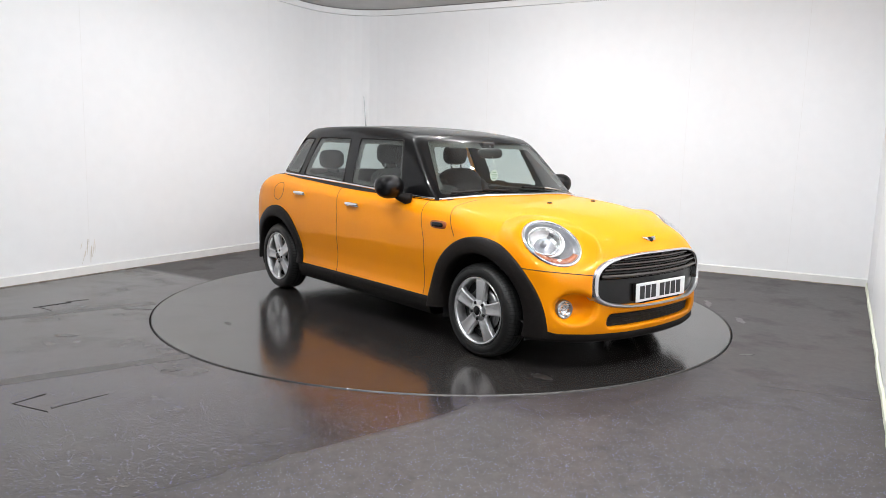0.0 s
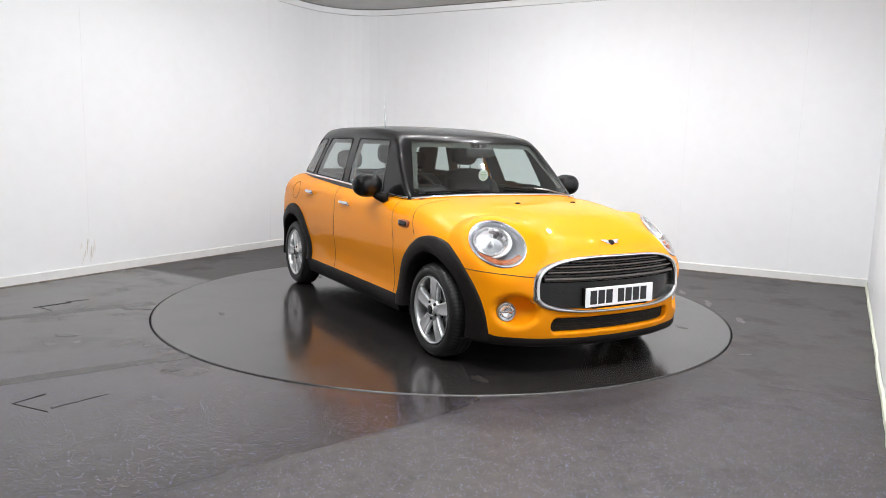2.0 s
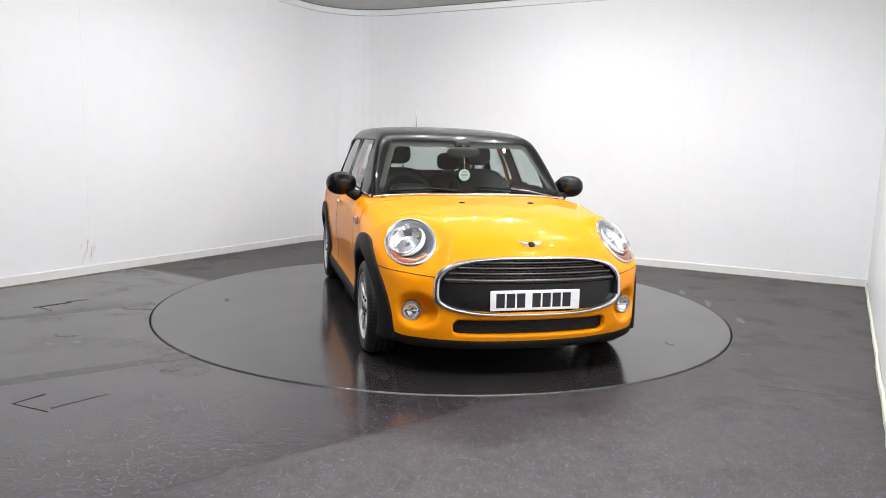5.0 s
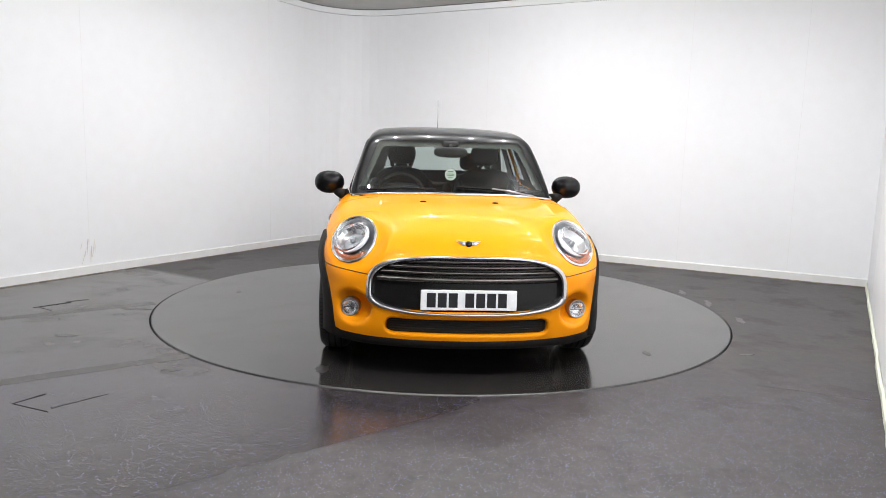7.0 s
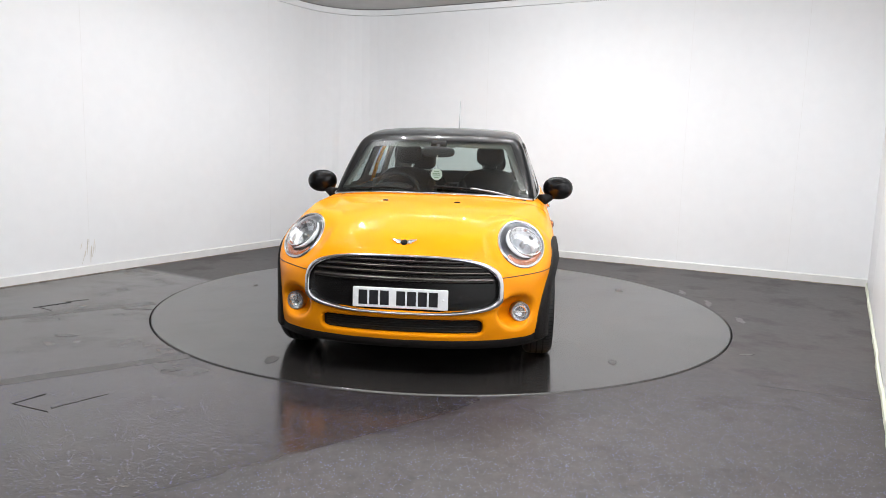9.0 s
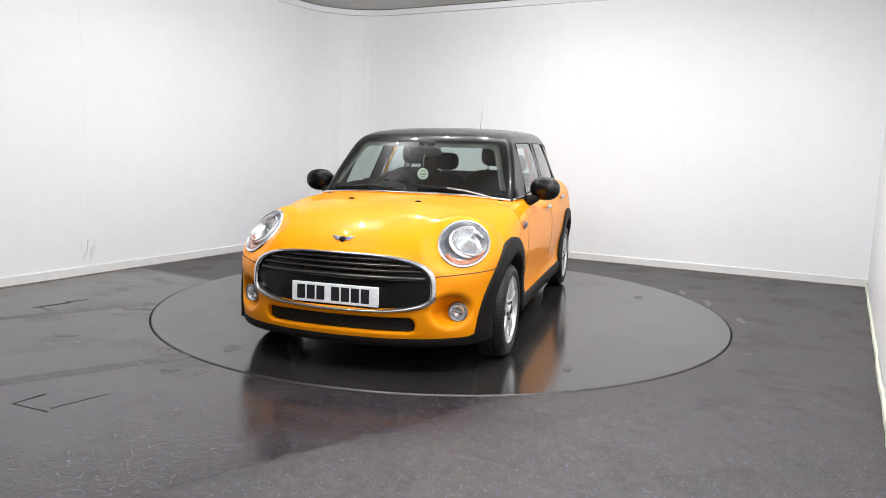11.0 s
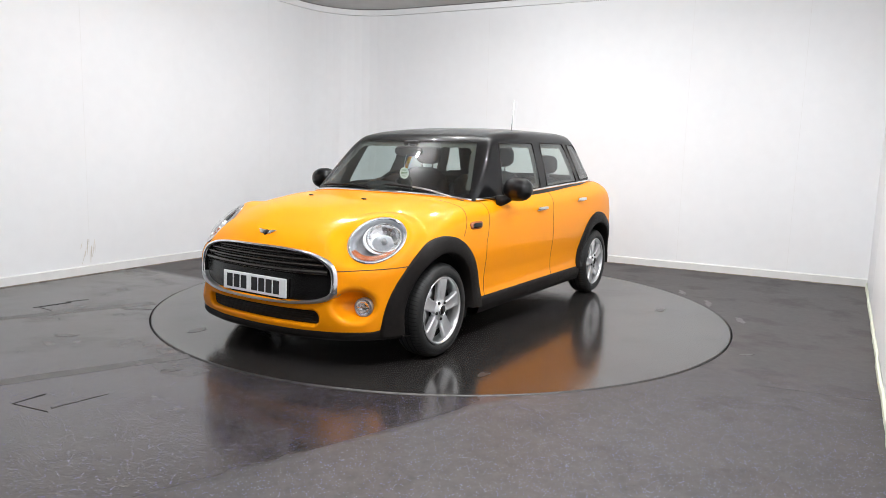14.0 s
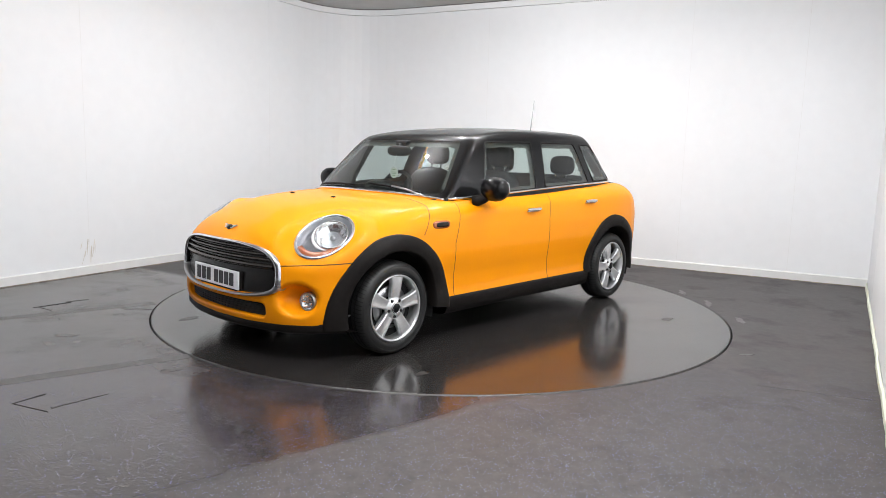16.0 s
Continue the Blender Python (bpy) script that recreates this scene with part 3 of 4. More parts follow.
def body(x, y, z):
    f = body_shell(x, y, z)
    ay = np.abs(y)
    front = nose_line(z) - bow_line(ay)
    cut = np.maximum(grille_shape(y, z, -0.018) * 0.12, front - 0.05 - x)
    f = smax(f, -cut, 0.012)
    cut = np.maximum(round_box(y, z, 0.0, 0.305, 0.445, 0.040, 0.035), front - 0.045 - x)
    f = smax(f, -cut, 0.018)
    fog = np.sqrt(((x - 1.875) / 0.115) ** 2 + ((ay - 0.645) / 0.125) ** 2 + ((z - 0.385) / 0.088) ** 2)
    f = smax(f, (1 - fog) * 0.09, 0.035)
    for hx in (HUB_X, -HUB_X):
        r = np.hypot(x - hx, z - HUB_Z)
        f = np.maximum(f, np.minimum(0.375 - r, ay - 0.50))
    # sockets for the headlights
    u, v, d = lamp_coords(x, ay, z)
    u, v = u / 0.97, v / 0.97
    f = np.maximum(f, -np.maximum((np.sqrt(u * u + v * v) - 1) * 0.13, -0.075 - d))
    room = np.maximum(np.maximum(np.maximum(-1.62 - x, x - 0.815 + 0.15 * (ay / 0.7) ** 2.3), ay - 0.685), 0.42 - z)
    return np.maximum(f, -room)


roof_line = curve((0.6, 1.285), (0.42, 1.347), (0.3, 1.379), (0.1, 1.412), (-0.2, 1.435), (-0.5, 1.443), (-0.9, 1.443), (-1.2, 1.43), (-1.5, 1.39))
cabin_side = curve((0.85, 0.775), (0.95, 0.758), (1.0, 0.745), (1.1, 0.712), (1.2, 0.674), (1.32, 0.622), (1.45, 0.562))
cabin_plan = curve((0.85, 0.90), (0.6, 0.945), (0.2, 0.985), (-0.3, 1.0), (-1.0, 0.985), (-1.45, 0.925), (-1.75, 0.84))
screen_line = curve((0.88, 0.905), (0.95, 0.835), (1.076, 0.703), (1.2, 0.572), (1.34, 0.424), (1.42, 0.335))
rear_line = curve((0.9, 1.66), (1.03, 1.58), (1.2, 1.46), (1.36, 1.33), (1.45, 1.25))


def cabin(x, y, z):
    ay = np.sqrt(y * y + 1e-5)
    top = (z - roof_line(x) + 0.032 * (ay / 0.6) ** 2.6)
    side = (ay - cabin_side(z) * cabin_plan(x)) * 0.92
    screen = (x - screen_line(z) + 0.135 * (ay / 0.7) ** 2.3) * 0.7
    rear = (-x - rear_line(z) + 0.12 * (ay / 0.65) ** 2.5) * 0.75
    f = smax(top, side, 0.06)
    f = smax(f, screen, 0.035)
    f = smax(f, rear, 0.05)
    return np.maximum(f, 0.885 - z)


def cut_mesh(V, Q, planes):
    """Adds clean edges where the mesh meets the planes (point, normal)."""
    bm = bmesh.new()
    vs = [bm.verts.new(v) for v in V]
    for q in Q:
        if len(set(q)) == 4:
            try:
                bm.faces.new([vs[i] for i in q])
            except ValueError:
                pass
    for p, n in planes:
        bmesh.ops.bisect_plane(bm, geom=bm.verts[:] + bm.edges[:] + bm.faces[:], plane_co=p, plane_no=n, dist=1e-5)
    return bm


def pull_apart(bm, f, sorter):
    """Sorts the faces into named pieces: name -> (verts, faces, normals)."""
    bm.normal_update()
    groups = {}
    for fc in bm.faces:
        key = sorter(fc.calc_center_median(), fc.normal)
        if key:
            groups.setdefault(key, []).append(fc)
    out = {}
    for key, fs in groups.items():
        index, verts, faces = {}, [], []
        for fc in fs:
            loop = []
            for v in fc.verts:
                if v.index not in index:
                    index[v.index] = len(verts)
                    verts.append(v.co[:])
                loop.append(index[v.index])
            faces.append(loop)
        P = np.array(verts)
        out[key] = (P, faces, gradient(f, P)[1])
    return out


def inside(poly, x, z):
    """Inside a convex polygon given in turn."""
    s = [(b[0] - a[0]) * (z - a[1]) - (b[1] - a[1]) * (x - a[0]) for a, b in zip(poly, poly[1:] + poly[:1])]
    return all(v >= 0 for v in s) or all(v <= 0 for v in s)


def edges_xz(poly):
    out = []
    for a, b in zip(poly, poly[1:] + poly[:1]):
        out.append((Vector((a[0], 0, a[1])), Vector((b[1] - a[1], 0, a[0] - b[0])).normalized()))
    return out


def chamfer(poly, r):
    """Rounds the corners of a polygon with three short edges."""
    out = []
    n = len(poly)
    for i, p in enumerate(poly):
        p, a, b = Vector(p), Vector(poly[i - 1]), Vector(poly[(i + 1) % n])
        q0, q1 = p + (a - p).normalized() * r, p + (b - p).normalized() * r
        for t in (0.0, 0.33, 0.67, 1.0):
            out.append(tuple(q0 * (1 - t) ** 2 + p * 2 * t * (1 - t) + q1 * t * t))
    return out


FRONT_DOOR = [(0.742, 0.262), (0.755, 0.65), (0.665, 1.10), (-0.40, 1.10), (-0.318, 0.75), (-0.315, 0.5), (-0.335, 0.262)]
REAR_DOOR = [(-0.335, 0.262), (-0.315, 0.5), (-0.318, 0.75), (-0.40, 1.10), (-1.05, 1.10), (-1.06, 0.80), (-0.86, 0.50), (-0.82, 0.262)]
FRONT_WIN = chamfer([(0.372, 0.952), (0.232, 1.316), (-0.318, 1.328), (-0.245, 0.982)], 0.03)
REAR_WIN = chamfer([(-0.362, 0.988), (-0.452, 1.328), (-0.935, 1.332), (-1.02, 1.016)], 0.03)
QUARTER_WIN = chamfer([(-1.105, 1.022), (-1.02, 1.325), (-1.20, 1.325), (-1.435, 1.035)], 0.025)
SEAM_Z = 0.583


def wing_edge(z):
    """The rear edge of the clamshell bonnet on the side."""
    return 0.91 + (0.94 - z) * 0.645


def build_shell(car):
    h = 0.0135
    V, Q = skin(body, (-2.02, -0.93, 0.13), (2.09, 0.93, 1.07), h)
    planes = [(Vector((0, 0, SEAM_Z)), Vector((0, 0, 1))), (Vector((0.91, 0, 0.94)), Vector((1, 0, 0.645)).normalized()), (Vector((1.25, 0, 0)), Vector((1, 0, 0)))]
    planes += edges_xz([p for p in FRONT_DOOR]) + edges_xz([p for p in REAR_DOOR][3:])
    bm = cut_mesh(V, Q, planes)

    def sort(c, n):
        s = "L" if c.y > 0 else "R"
        for hx in (HUB_X, -HUB_X):
            r = math.hypot(c.x - hx, c.z - HUB_Z)
            if r < 0.385 and 0.45 < abs(c.y) and ((c.x - hx) * n.x + (c.z - HUB_Z) * n.z < -0.5 * r or abs(c.y) < 0.56):
                return "arch_inner|" + ("F" if hx > 0 else "B") + s
        if n.z < -0.6 and c.z < 0.30 and c.x < 1.9:
            return "underside"
        if -1.63 < c.x < 0.78 and abs(c.y) < 0.70 and (n.y * c.y < 0 or abs(c.y) < 0.66):
            return "inner_panel"
        if c.x > 1.25 and c.z < SEAM_Z:
            return "front_bumper" if c.x > 0.3 else "body"
        if c.z > SEAM_Z and c.x > wing_edge(c.z):
            return "bonnet"
        if abs(c.y) > 0.70 and abs(n.y) > 0.25 and n.y * c.y > 0:
            if inside(FRONT_DOOR, c.x, c.z):
                return "front_door" + s
            if inside(REAR_DOOR[3:] + REAR_DOOR[:3], c.x, c.z) or (c.z > 0.262 and -0.82 < c.x < -0.3 and not inside(FRONT_DOOR, c.x, c.z) and c.x < -0.3):
                return "rear_door" + s
        return "body"
    pieces = pull_apart(bm, body, sort)
    bm.free()
    made = {}
    for key, (P, F, N) in pieces.items():
        name = key.split("|")[0].rstrip("LR")
        if name in ("arch_inner", "underside", "inner_panel"):
            made[key] = mesh_object(name, P, F, DASH if name == "inner_panel" else DARK, car, "dark unpainted " + name.replace("_", " "), N)
        else:
            made[key] = mesh_object(name, P, F, ORANGE, car, "glossy orange painted " + name.replace("_", " "), N)
    return made


def build_cabin(car):
    V, Q = skin(cabin, (-1.75, -0.82, 0.86), (0.98, 0.82, 1.48), 0.014)
    planes = []
    for poly in (FRONT_WIN, REAR_WIN, QUARTER_WIN):
        planes += edges_xz(poly)
    ws = chamfer([(0.668, 0.957), (0.525, 1.318), (-0.525, 1.318), (-0.668, 0.957)], 0.03)
    for a, b in zip(ws, ws[1:] + ws[:1]):
        planes.append((Vector((0, a[0], a[1])), Vector((0, b[1] - a[1], a[0] - b[0])).normalized()))
    bm = cut_mesh(V, Q, planes)
    rear = [(0.58, 1.04), (0.50, 1.33), (-0.50, 1.33), (-0.58, 1.04)]

    def sort(c, n):
        if c.z < 0.89 and n.z < -0.5:
            return None
        s = "L" if c.y > 0 else "R"
        if n.x > 0.35 and inside(ws, c.y, c.z) and abs(n.x) > abs(n.y) * 0.8:
            return "windscreen"
        if abs(n.y) > 0.5:
            for key, poly in (("front_window", FRONT_WIN), ("rear_window", REAR_WIN), ("quarter_window", QUARTER_WIN)):
                if inside(poly, c.x, c.z):
                    return key + s
        if n.x < -0.4 and inside(rear, c.y, c.z):
            return "rear_screen"
        return "roof"
    pieces = pull_apart(bm, cabin, sort)

    def shrink(poly, ka, kb):
        ca, cb = sum(p[0] for p in poly) / len(poly), sum(p[1] for p in poly) / len(poly)
        return [(ca + (p[0] - ca) * ka, cb + (p[1] - cb) * kb) for p in poly]
    openings = [shrink(p, 0.86, 0.84) for p in (FRONT_WIN, REAR_WIN)] + [shrink(QUARTER_WIN, 0.72, 0.78)]
    screen_open = [(p[0], p[1] - 0.012) for p in shrink(ws, 0.95, 0.90)]

    def sort_lining(c, n):
        if c.z < 0.92 or (n.x > 0.35 and abs(n.x) > abs(n.y) * 0.8 and (inside(screen_open, c.y, c.z) or c.z < 1.0)):
            return None
        if abs(n.y) > 0.5 and any(inside(p, c.x, c.z) for p in openings):
            return None
        return None if n.x < -0.4 and inside(shrink(rear, 0.9, 0.85), c.y, c.z) else "headliner"
    P, F, N = pull_apart(bm, cabin, sort_lining)["headliner"]
    mesh_object("headliner", P - N * 0.022, [f[::-1] for f in F], LINING, car, "dark grey fabric roof lining", -N)
    bm.free()
    for key, (P, F, N) in pieces.items():
        name = key.rstrip("LR")
        mat = BLACK_PAINT if name == "roof" else DARK_GLASS if name in ("quarter_window", "rear_screen", "rear_window") else GLASS
        label = "glossy black roof with pillars" if name == "roof" else "clear tinted car glass"
        mesh_object(name, P, F, mat, car, label, N)


def ribbon(points, way, width, mat, car, name="panel_gap", f=body_shell, lift=0.0012):
    """A thin dark shut line laid on the body along points."""
    pts = [cast(f, p, way) for p in points]
    P = np.array([p[:] for p in pts])
    N = gradient(f, P)[1]
    T = np.gradient(P, axis=0)
    S = np.cross(T, N)
    S /= np.maximum(np.linalg.norm(S, axis=1, keepdims=True), 1e-9)
    a, b = P + N * lift + S * width / 2, P + N * lift - S * width / 2
    n = len(P)
    verts = np.concatenate([a, b, a - N * 0.004, b - N * 0.004])
    faces = []
    for i in range(n - 1):
        faces += [(i, i + 1, n + i + 1, n + i), (i, 2 * n + i, 2 * n + i + 1, i + 1), (n + i, n + i + 1, 3 * n + i + 1, 3 * n + i)]
    return mesh_object(name, verts, faces, mat, car)


def along(pts, n=24):
    """Evenly spaced points on a polyline."""
    out = []
    for a, b in zip(pts, pts[1:]):
        for i in range(n):
            t = i / n
            out.append(tuple(a[k] * (1 - t) + b[k] * t for k in range(len(a))))
    return out + [pts[-1]]


def build_seams(car):
    for s in (1, -1):
        w = (0, s, 0)
        for line in ([(0.668, 0.925), (0.755, 0.65), (0.742, 0.266)], [(-0.372, 0.97), (-0.318, 0.75), (-0.315, 0.5), (-0.335, 0.27)],
                     [(wing_edge(0.93), 0.93), (wing_edge(0.72), 0.72)]):
            ribbon([(x, s * 0.7, z) for x, z in along(line)], w, 0.004, GAP, car)
        ribbon([(1.2 + 0.6 * i / 40, s * 0.7, SEAM_Z + 0.012) for i in range(18, 29)], w, 0.005, GAP, car)
        ribbon([(1.7, s * (0.54 + 0.27 * i / 24), SEAM_Z - 0.008 + 0.02 * i / 24) for i in range(25)], (1, 0, 0), 0.005, GAP, car)
    ring = [(-1.285 + 0.082 * math.cos(a), -0.7, 0.862 + 0.074 * math.sin(a)) for a in (i * 2 * math.pi / 36 for i in range(37))]
    ribbon(ring, (0, -1, 0), 0.004, GAP, car, "fuel_flap_gap")


def build_cladding(car):
    """Broad matt black wheel-arch mouldings, sills and the lower lip."""
    for s in (1, -1):
        for hx in (HUB_X, -HUB_X):
            front = hx > 0
            verts, faces = [], []
            n = 60
            for i in range(n + 1):
                a = math.radians(-13 + 200 * i / n if front else -1 + 190 * i / n)
                c, q = math.cos(a), math.sin(a)
                low = max(0.0, -q)
                lean = max(0.0, 0.75 - q) ** 1.5
                if front:
                    outer = 0.453 + (0.045 * lean if c < 0 else 0.055 * max(0.0, 0.6 - q) ** 1.3 - 0.012 * c)
                else:
                    outer = 0.452 - 0.016 * abs(c)
                inner = 0.352
                row = []
                for k, (t, lift) in enumerate(((1.0, -0.004), (1.0, 0.010), (0.93, 0.016), (0.5, 0.020), (0.1, 0.022), (0.0, 0.016), (0.0, -0.06))):
                    r = inner + (outer - inner) * t
                    x, z = hx + r * c, HUB_Z + r * q
                    z = max(z, 0.205 if front and c > 0 else 0.185)
                    p = cast(body_shell, (x, s * 0.55, max(z, 0.28)), (0, s, 0), 0.45)
                    y = abs(p.y) if abs(p.y) > 0.6 else 0.6
                    row.append((x, s * (y + lift), z))
                verts += row
            m = 7
            for i in range(n):
                for k in range(m - 1):
                    faces.append((i * m + k, i * m + k + 1, (i + 1) * m + k + 1, (i + 1) * m + k))
            if s < 0:
                faces = [f[::-1] for f in faces]
            mesh_object("wheel_arch", verts, faces, BLACK_PLASTIC, car, "wide matt black plastic wheel-arch moulding")
            # dark liner inside the arch
            bm = bmesh.new()
            arc = [(hx + 0.372 * math.cos(q), HUB_Z + 0.372 * math.sin(q)) for q in (math.radians(-18 + 216 * i / 40) for i in range(41))]
            deep = [bm.verts.new((x, s * 0.47, z)) for x, z in arc]
            near = [bm.verts.new((x, s * 0.80, z)) for x, z in arc]
            for i in range(40):
                bm.faces.new((deep[i], deep[i + 1], near[i + 1], near[i]))
            bm.faces.new(deep)
            part("arch_liner", bm, DARK, car)
        # sill
        verts, faces = [], []
        xs = [-0.90 + 1.72 * i / 40 for i in range(41)]
        for x in xs:
            for z, lift in ((0.30, -0.01), (0.292, 0.004), (0.270, 0.010), (0.225, 0.004), (0.195, -0.010), (0.180, -0.045), (0.180, -0.30)):
                p = cast(body_shell, (x, s * 0.5, max(z, 0.285)), (0, s, 0), 0.45)
                verts.append((x, p.y + s * lift, z - 0.012 * (1 if z < 0.2 else 0)))
        for i in range(40):
            for k in range(6):
                faces.append((i * 7 + k, i * 7 + k + 1, (i + 1) * 7 + k + 1, (i + 1) * 7 + k))
        if s > 0:
            faces = [f[::-1] for f in faces]
        mesh_object("sill", verts, faces, BLACK_PLASTIC, car, "matt black plastic side sill")
    # front lip
    verts, faces = [], []
    ys = [-0.80 + 1.6 * i / 80 for i in range(81)]
    prof = ((0.262, -0.03), (0.240, 0.004), (0.222, 0.016), (0.198, 0.018), (0.182, 0.006), (0.176, -0.05), (0.176, -0.4))
    for y in ys:
        e = (abs(y) / 0.8) ** 3 * 0.03
        for z, lift in prof:
            x = float(nose_line(max(z, 0.22)) - bow_line(abs(y)))
            verts.append((x + lift - 0.012, y, z + e * (1 if z > 0.2 else 0.2)))
    for i in range(80):
        for k in range(6):
            faces.append((i * 7 + k, (i + 1) * 7 + k, (i + 1) * 7 + k + 1, i * 7 + k + 1))
    mesh_object("front_lip", verts, faces, BLACK_PLASTIC, car, "matt black plastic front lip")
    # flat dark underside
    bm = bmesh.new()
    box(bm, (-1.8, -0.62, 0.185), (1.75, 0.62, 0.30), 0.03)
    part("underbody", bm, DARK, car)


def front_x(y, z):
    return float(nose_line(z) - bow_line(abs(y)))


def build_grille(car):
    n = 96
    # chrome surround: upper half bright, lower half satin
    for name, a0, a1, mat, label in (("grille_surround", -8, 188, CHROME, "bright chrome grille surround"),
                                     ("grille_surround", 188, 352, SATIN, "satin grey lower grille surround")):
        verts, faces = [], []
        m = 8
        for i in range(n + 1):
            a = math.radians(a0 + (a1 - a0) * i / n)
            side = abs(math.cos(a)) ** 2
            wide = 0.014 + 0.018 * side
            for t, lift in ((1.0, -0.05), (1.0, 0.004), (0.85, 0.013), (0.5, 0.017), (0.15, 0.012), (0.0, 0.0), (0.0, -0.02), (0.02, -0.05)):
                y, z = grille_point(a, -wide * (1 - t))
                verts.append((front_x(y, z) + lift, y, z))
        for i in range(n):
            for k in range(m - 1):
                faces.append((i * m + k, i * m + k + 1, (i + 1) * m + k + 1, (i + 1) * m + k))
        mesh_object(name, verts, faces, mat, car, label)
    # black insert following the nose
    verts, faces = [], []
    rings = 8
    for j in range(rings + 1):
        for i in range(n):
            y, z = grille_point(i * 2 * math.pi / n, -0.012)
            y, z = y * j / rings, GRILLE_Z + (z - GRILLE_Z) * j / rings
            verts.append((front_x(y, z) - 0.024, y, z))
    for j in range(rings):
        for i in range(n):
            k = (i + 1) % n
            faces.append((j * n + i, j * n + k, (j + 1) * n + k, (j + 1) * n + i))
    grille = mesh_object("grille", verts, faces, GRILLE_BLACK, car, "gloss black radiator grille insert")
    # horizontal bars
    for z, w in ((0.657, 0.335), (0.628, 0.43), (0.598, 0.475), (0.560, 0.495)):
        verts, faces = [], []
        big = z < 0.57
        hh = 0.016 if big else 0.011
        for i in range(49):
            y = -w + 2 * w * i / 48
            for dz, lift in ((hh, -0.03), (hh, -0.010), (hh * 0.55, 0.001), (0, 0.002), (-hh, -0.014), (-hh, -0.03)):
                verts.append((front_x(y, z + dz) + lift, y, z + dz))
        for i in range(48):
            for k in range(5):
                faces.append((i * 6 + k, (i + 1) * 6 + k, (i + 1) * 6 + k + 1, i * 6 + k + 1))
        mesh_object("slat", verts, faces, SLAT, grille, "dark metallic horizontal grille bar")
    # lower intake
    verts, faces = [], []
    for i in range(41):
        y = -0.44 + 0.88 * i / 40
        for j in range(7):
            z = 0.266 + 0.078 * j / 6
            verts.append((front_x(y, z) - 0.036, y, z))
    for i in range(40):
        for j in range(6):
            faces.append((i * 7 + j, (i + 1) * 7 + j, (i + 1) * 7 + j + 1, i * 7 + j + 1))
    intake = mesh_object("lower_intake", verts, faces, MESH_BLACK, car, "black mesh lower air intake")
    for j in range(5):
        z = 0.277 + 0.014 * j
        part("slat", tube([(front_x(y, z) - 0.031, y, z) for y in [-0.42 + 0.84 * i / 24 for i in range(25)]], 0.0028, sides=6), MESH_BLACK, intake)
    # number plate with its characters as bars
    bm = bmesh.new()
    box(bm, (-0.004, -0.26, -0.0555), (0.004, 0.26, 0.0555), 0.0035, 1)
    plate = part("number_plate", bm, PLATE, car, "white number plate with dark characters", smooth=False)
    plate.location = (2.008, 0.0, 0.4565)
    plate.rotation_euler = (0, math.radians(-1.5), 0)
    y = 0.205
    for i, w in enumerate((0.048,) * 7):
        if i == 4:
            y -= 0.03
        bm = bmesh.new()
        box(bm, (0.0035, y - w, -0.039), (0.0052, y, 0.039))
        part("plate_bar", bm, INK, plate, smooth=False)
        y -= w + 0.011
    for sy in (-0.235, 0.235):
        bm = bmesh.new()
        lathe(bm, [(0.0, 0.0068), (0.004, 0.0066), (0.006, 0.004), (0.006, 0.002)], 12, Matrix.Translation((0.0, sy, 0.0)) @ Matrix.Rotation(math.radians(-90), 4, "Z"))
        part("screw_cap", bm, PLATE, plate)
    bm = bmesh.new()
    box(bm, (1.985, -0.20, 0.383), (2.006, 0.22, 0.402), 0.004)
    box(bm, (1.972, -0.252, 0.405), (2.003, 0.252, 0.508), 0.004)
    part("plate_bracket", bm, BLACK_PLASTIC, car)
    # winged badge as a plain shape
    c = cast(body_shell, (1.90, 0, 0.735), (0.62, 0, 0.78), 0.3)
    nrm = Vector(gradient(body_shell, np.array([c[:]]))[1][0])
    rot = Matrix((Vector((0, 1, 0)), nrm.cross(Vector((0, 1, 0))), nrm)).transposed().to_4x4()
    base = Matrix.Translation(c + nrm * 0.002) @ rot
    bm = bmesh.new()
    lathe(bm, [(0.0, 0.011), (0.014, 0.010), (0.018, 0.006), (0.019, -0.004)], 28, base @ Matrix.Rotation(math.radians(90), 4, "X"))
    badge = part("badge", bm, BLACK_PAINT, car, "small round winged chrome badge")
    for s in (1, -1):
        for j in range(3):
            bm = bmesh.new()
            z0 = 0.012 - 0.010 * j
            long = 0.068 - 0.012 * j
            box(bm, (0.017, z0 - 0.0046, 0.0), (long, z0 + 0.0046, 0.007), 0.002, 1)
            for v in bm.verts:
                v.co.y += (v.co.x - 0.02) * 0.12
                v.co = base @ Vector((v.co.x * s, v.co.y, v.co.z))
            part("wing", bm, CHROME, badge)


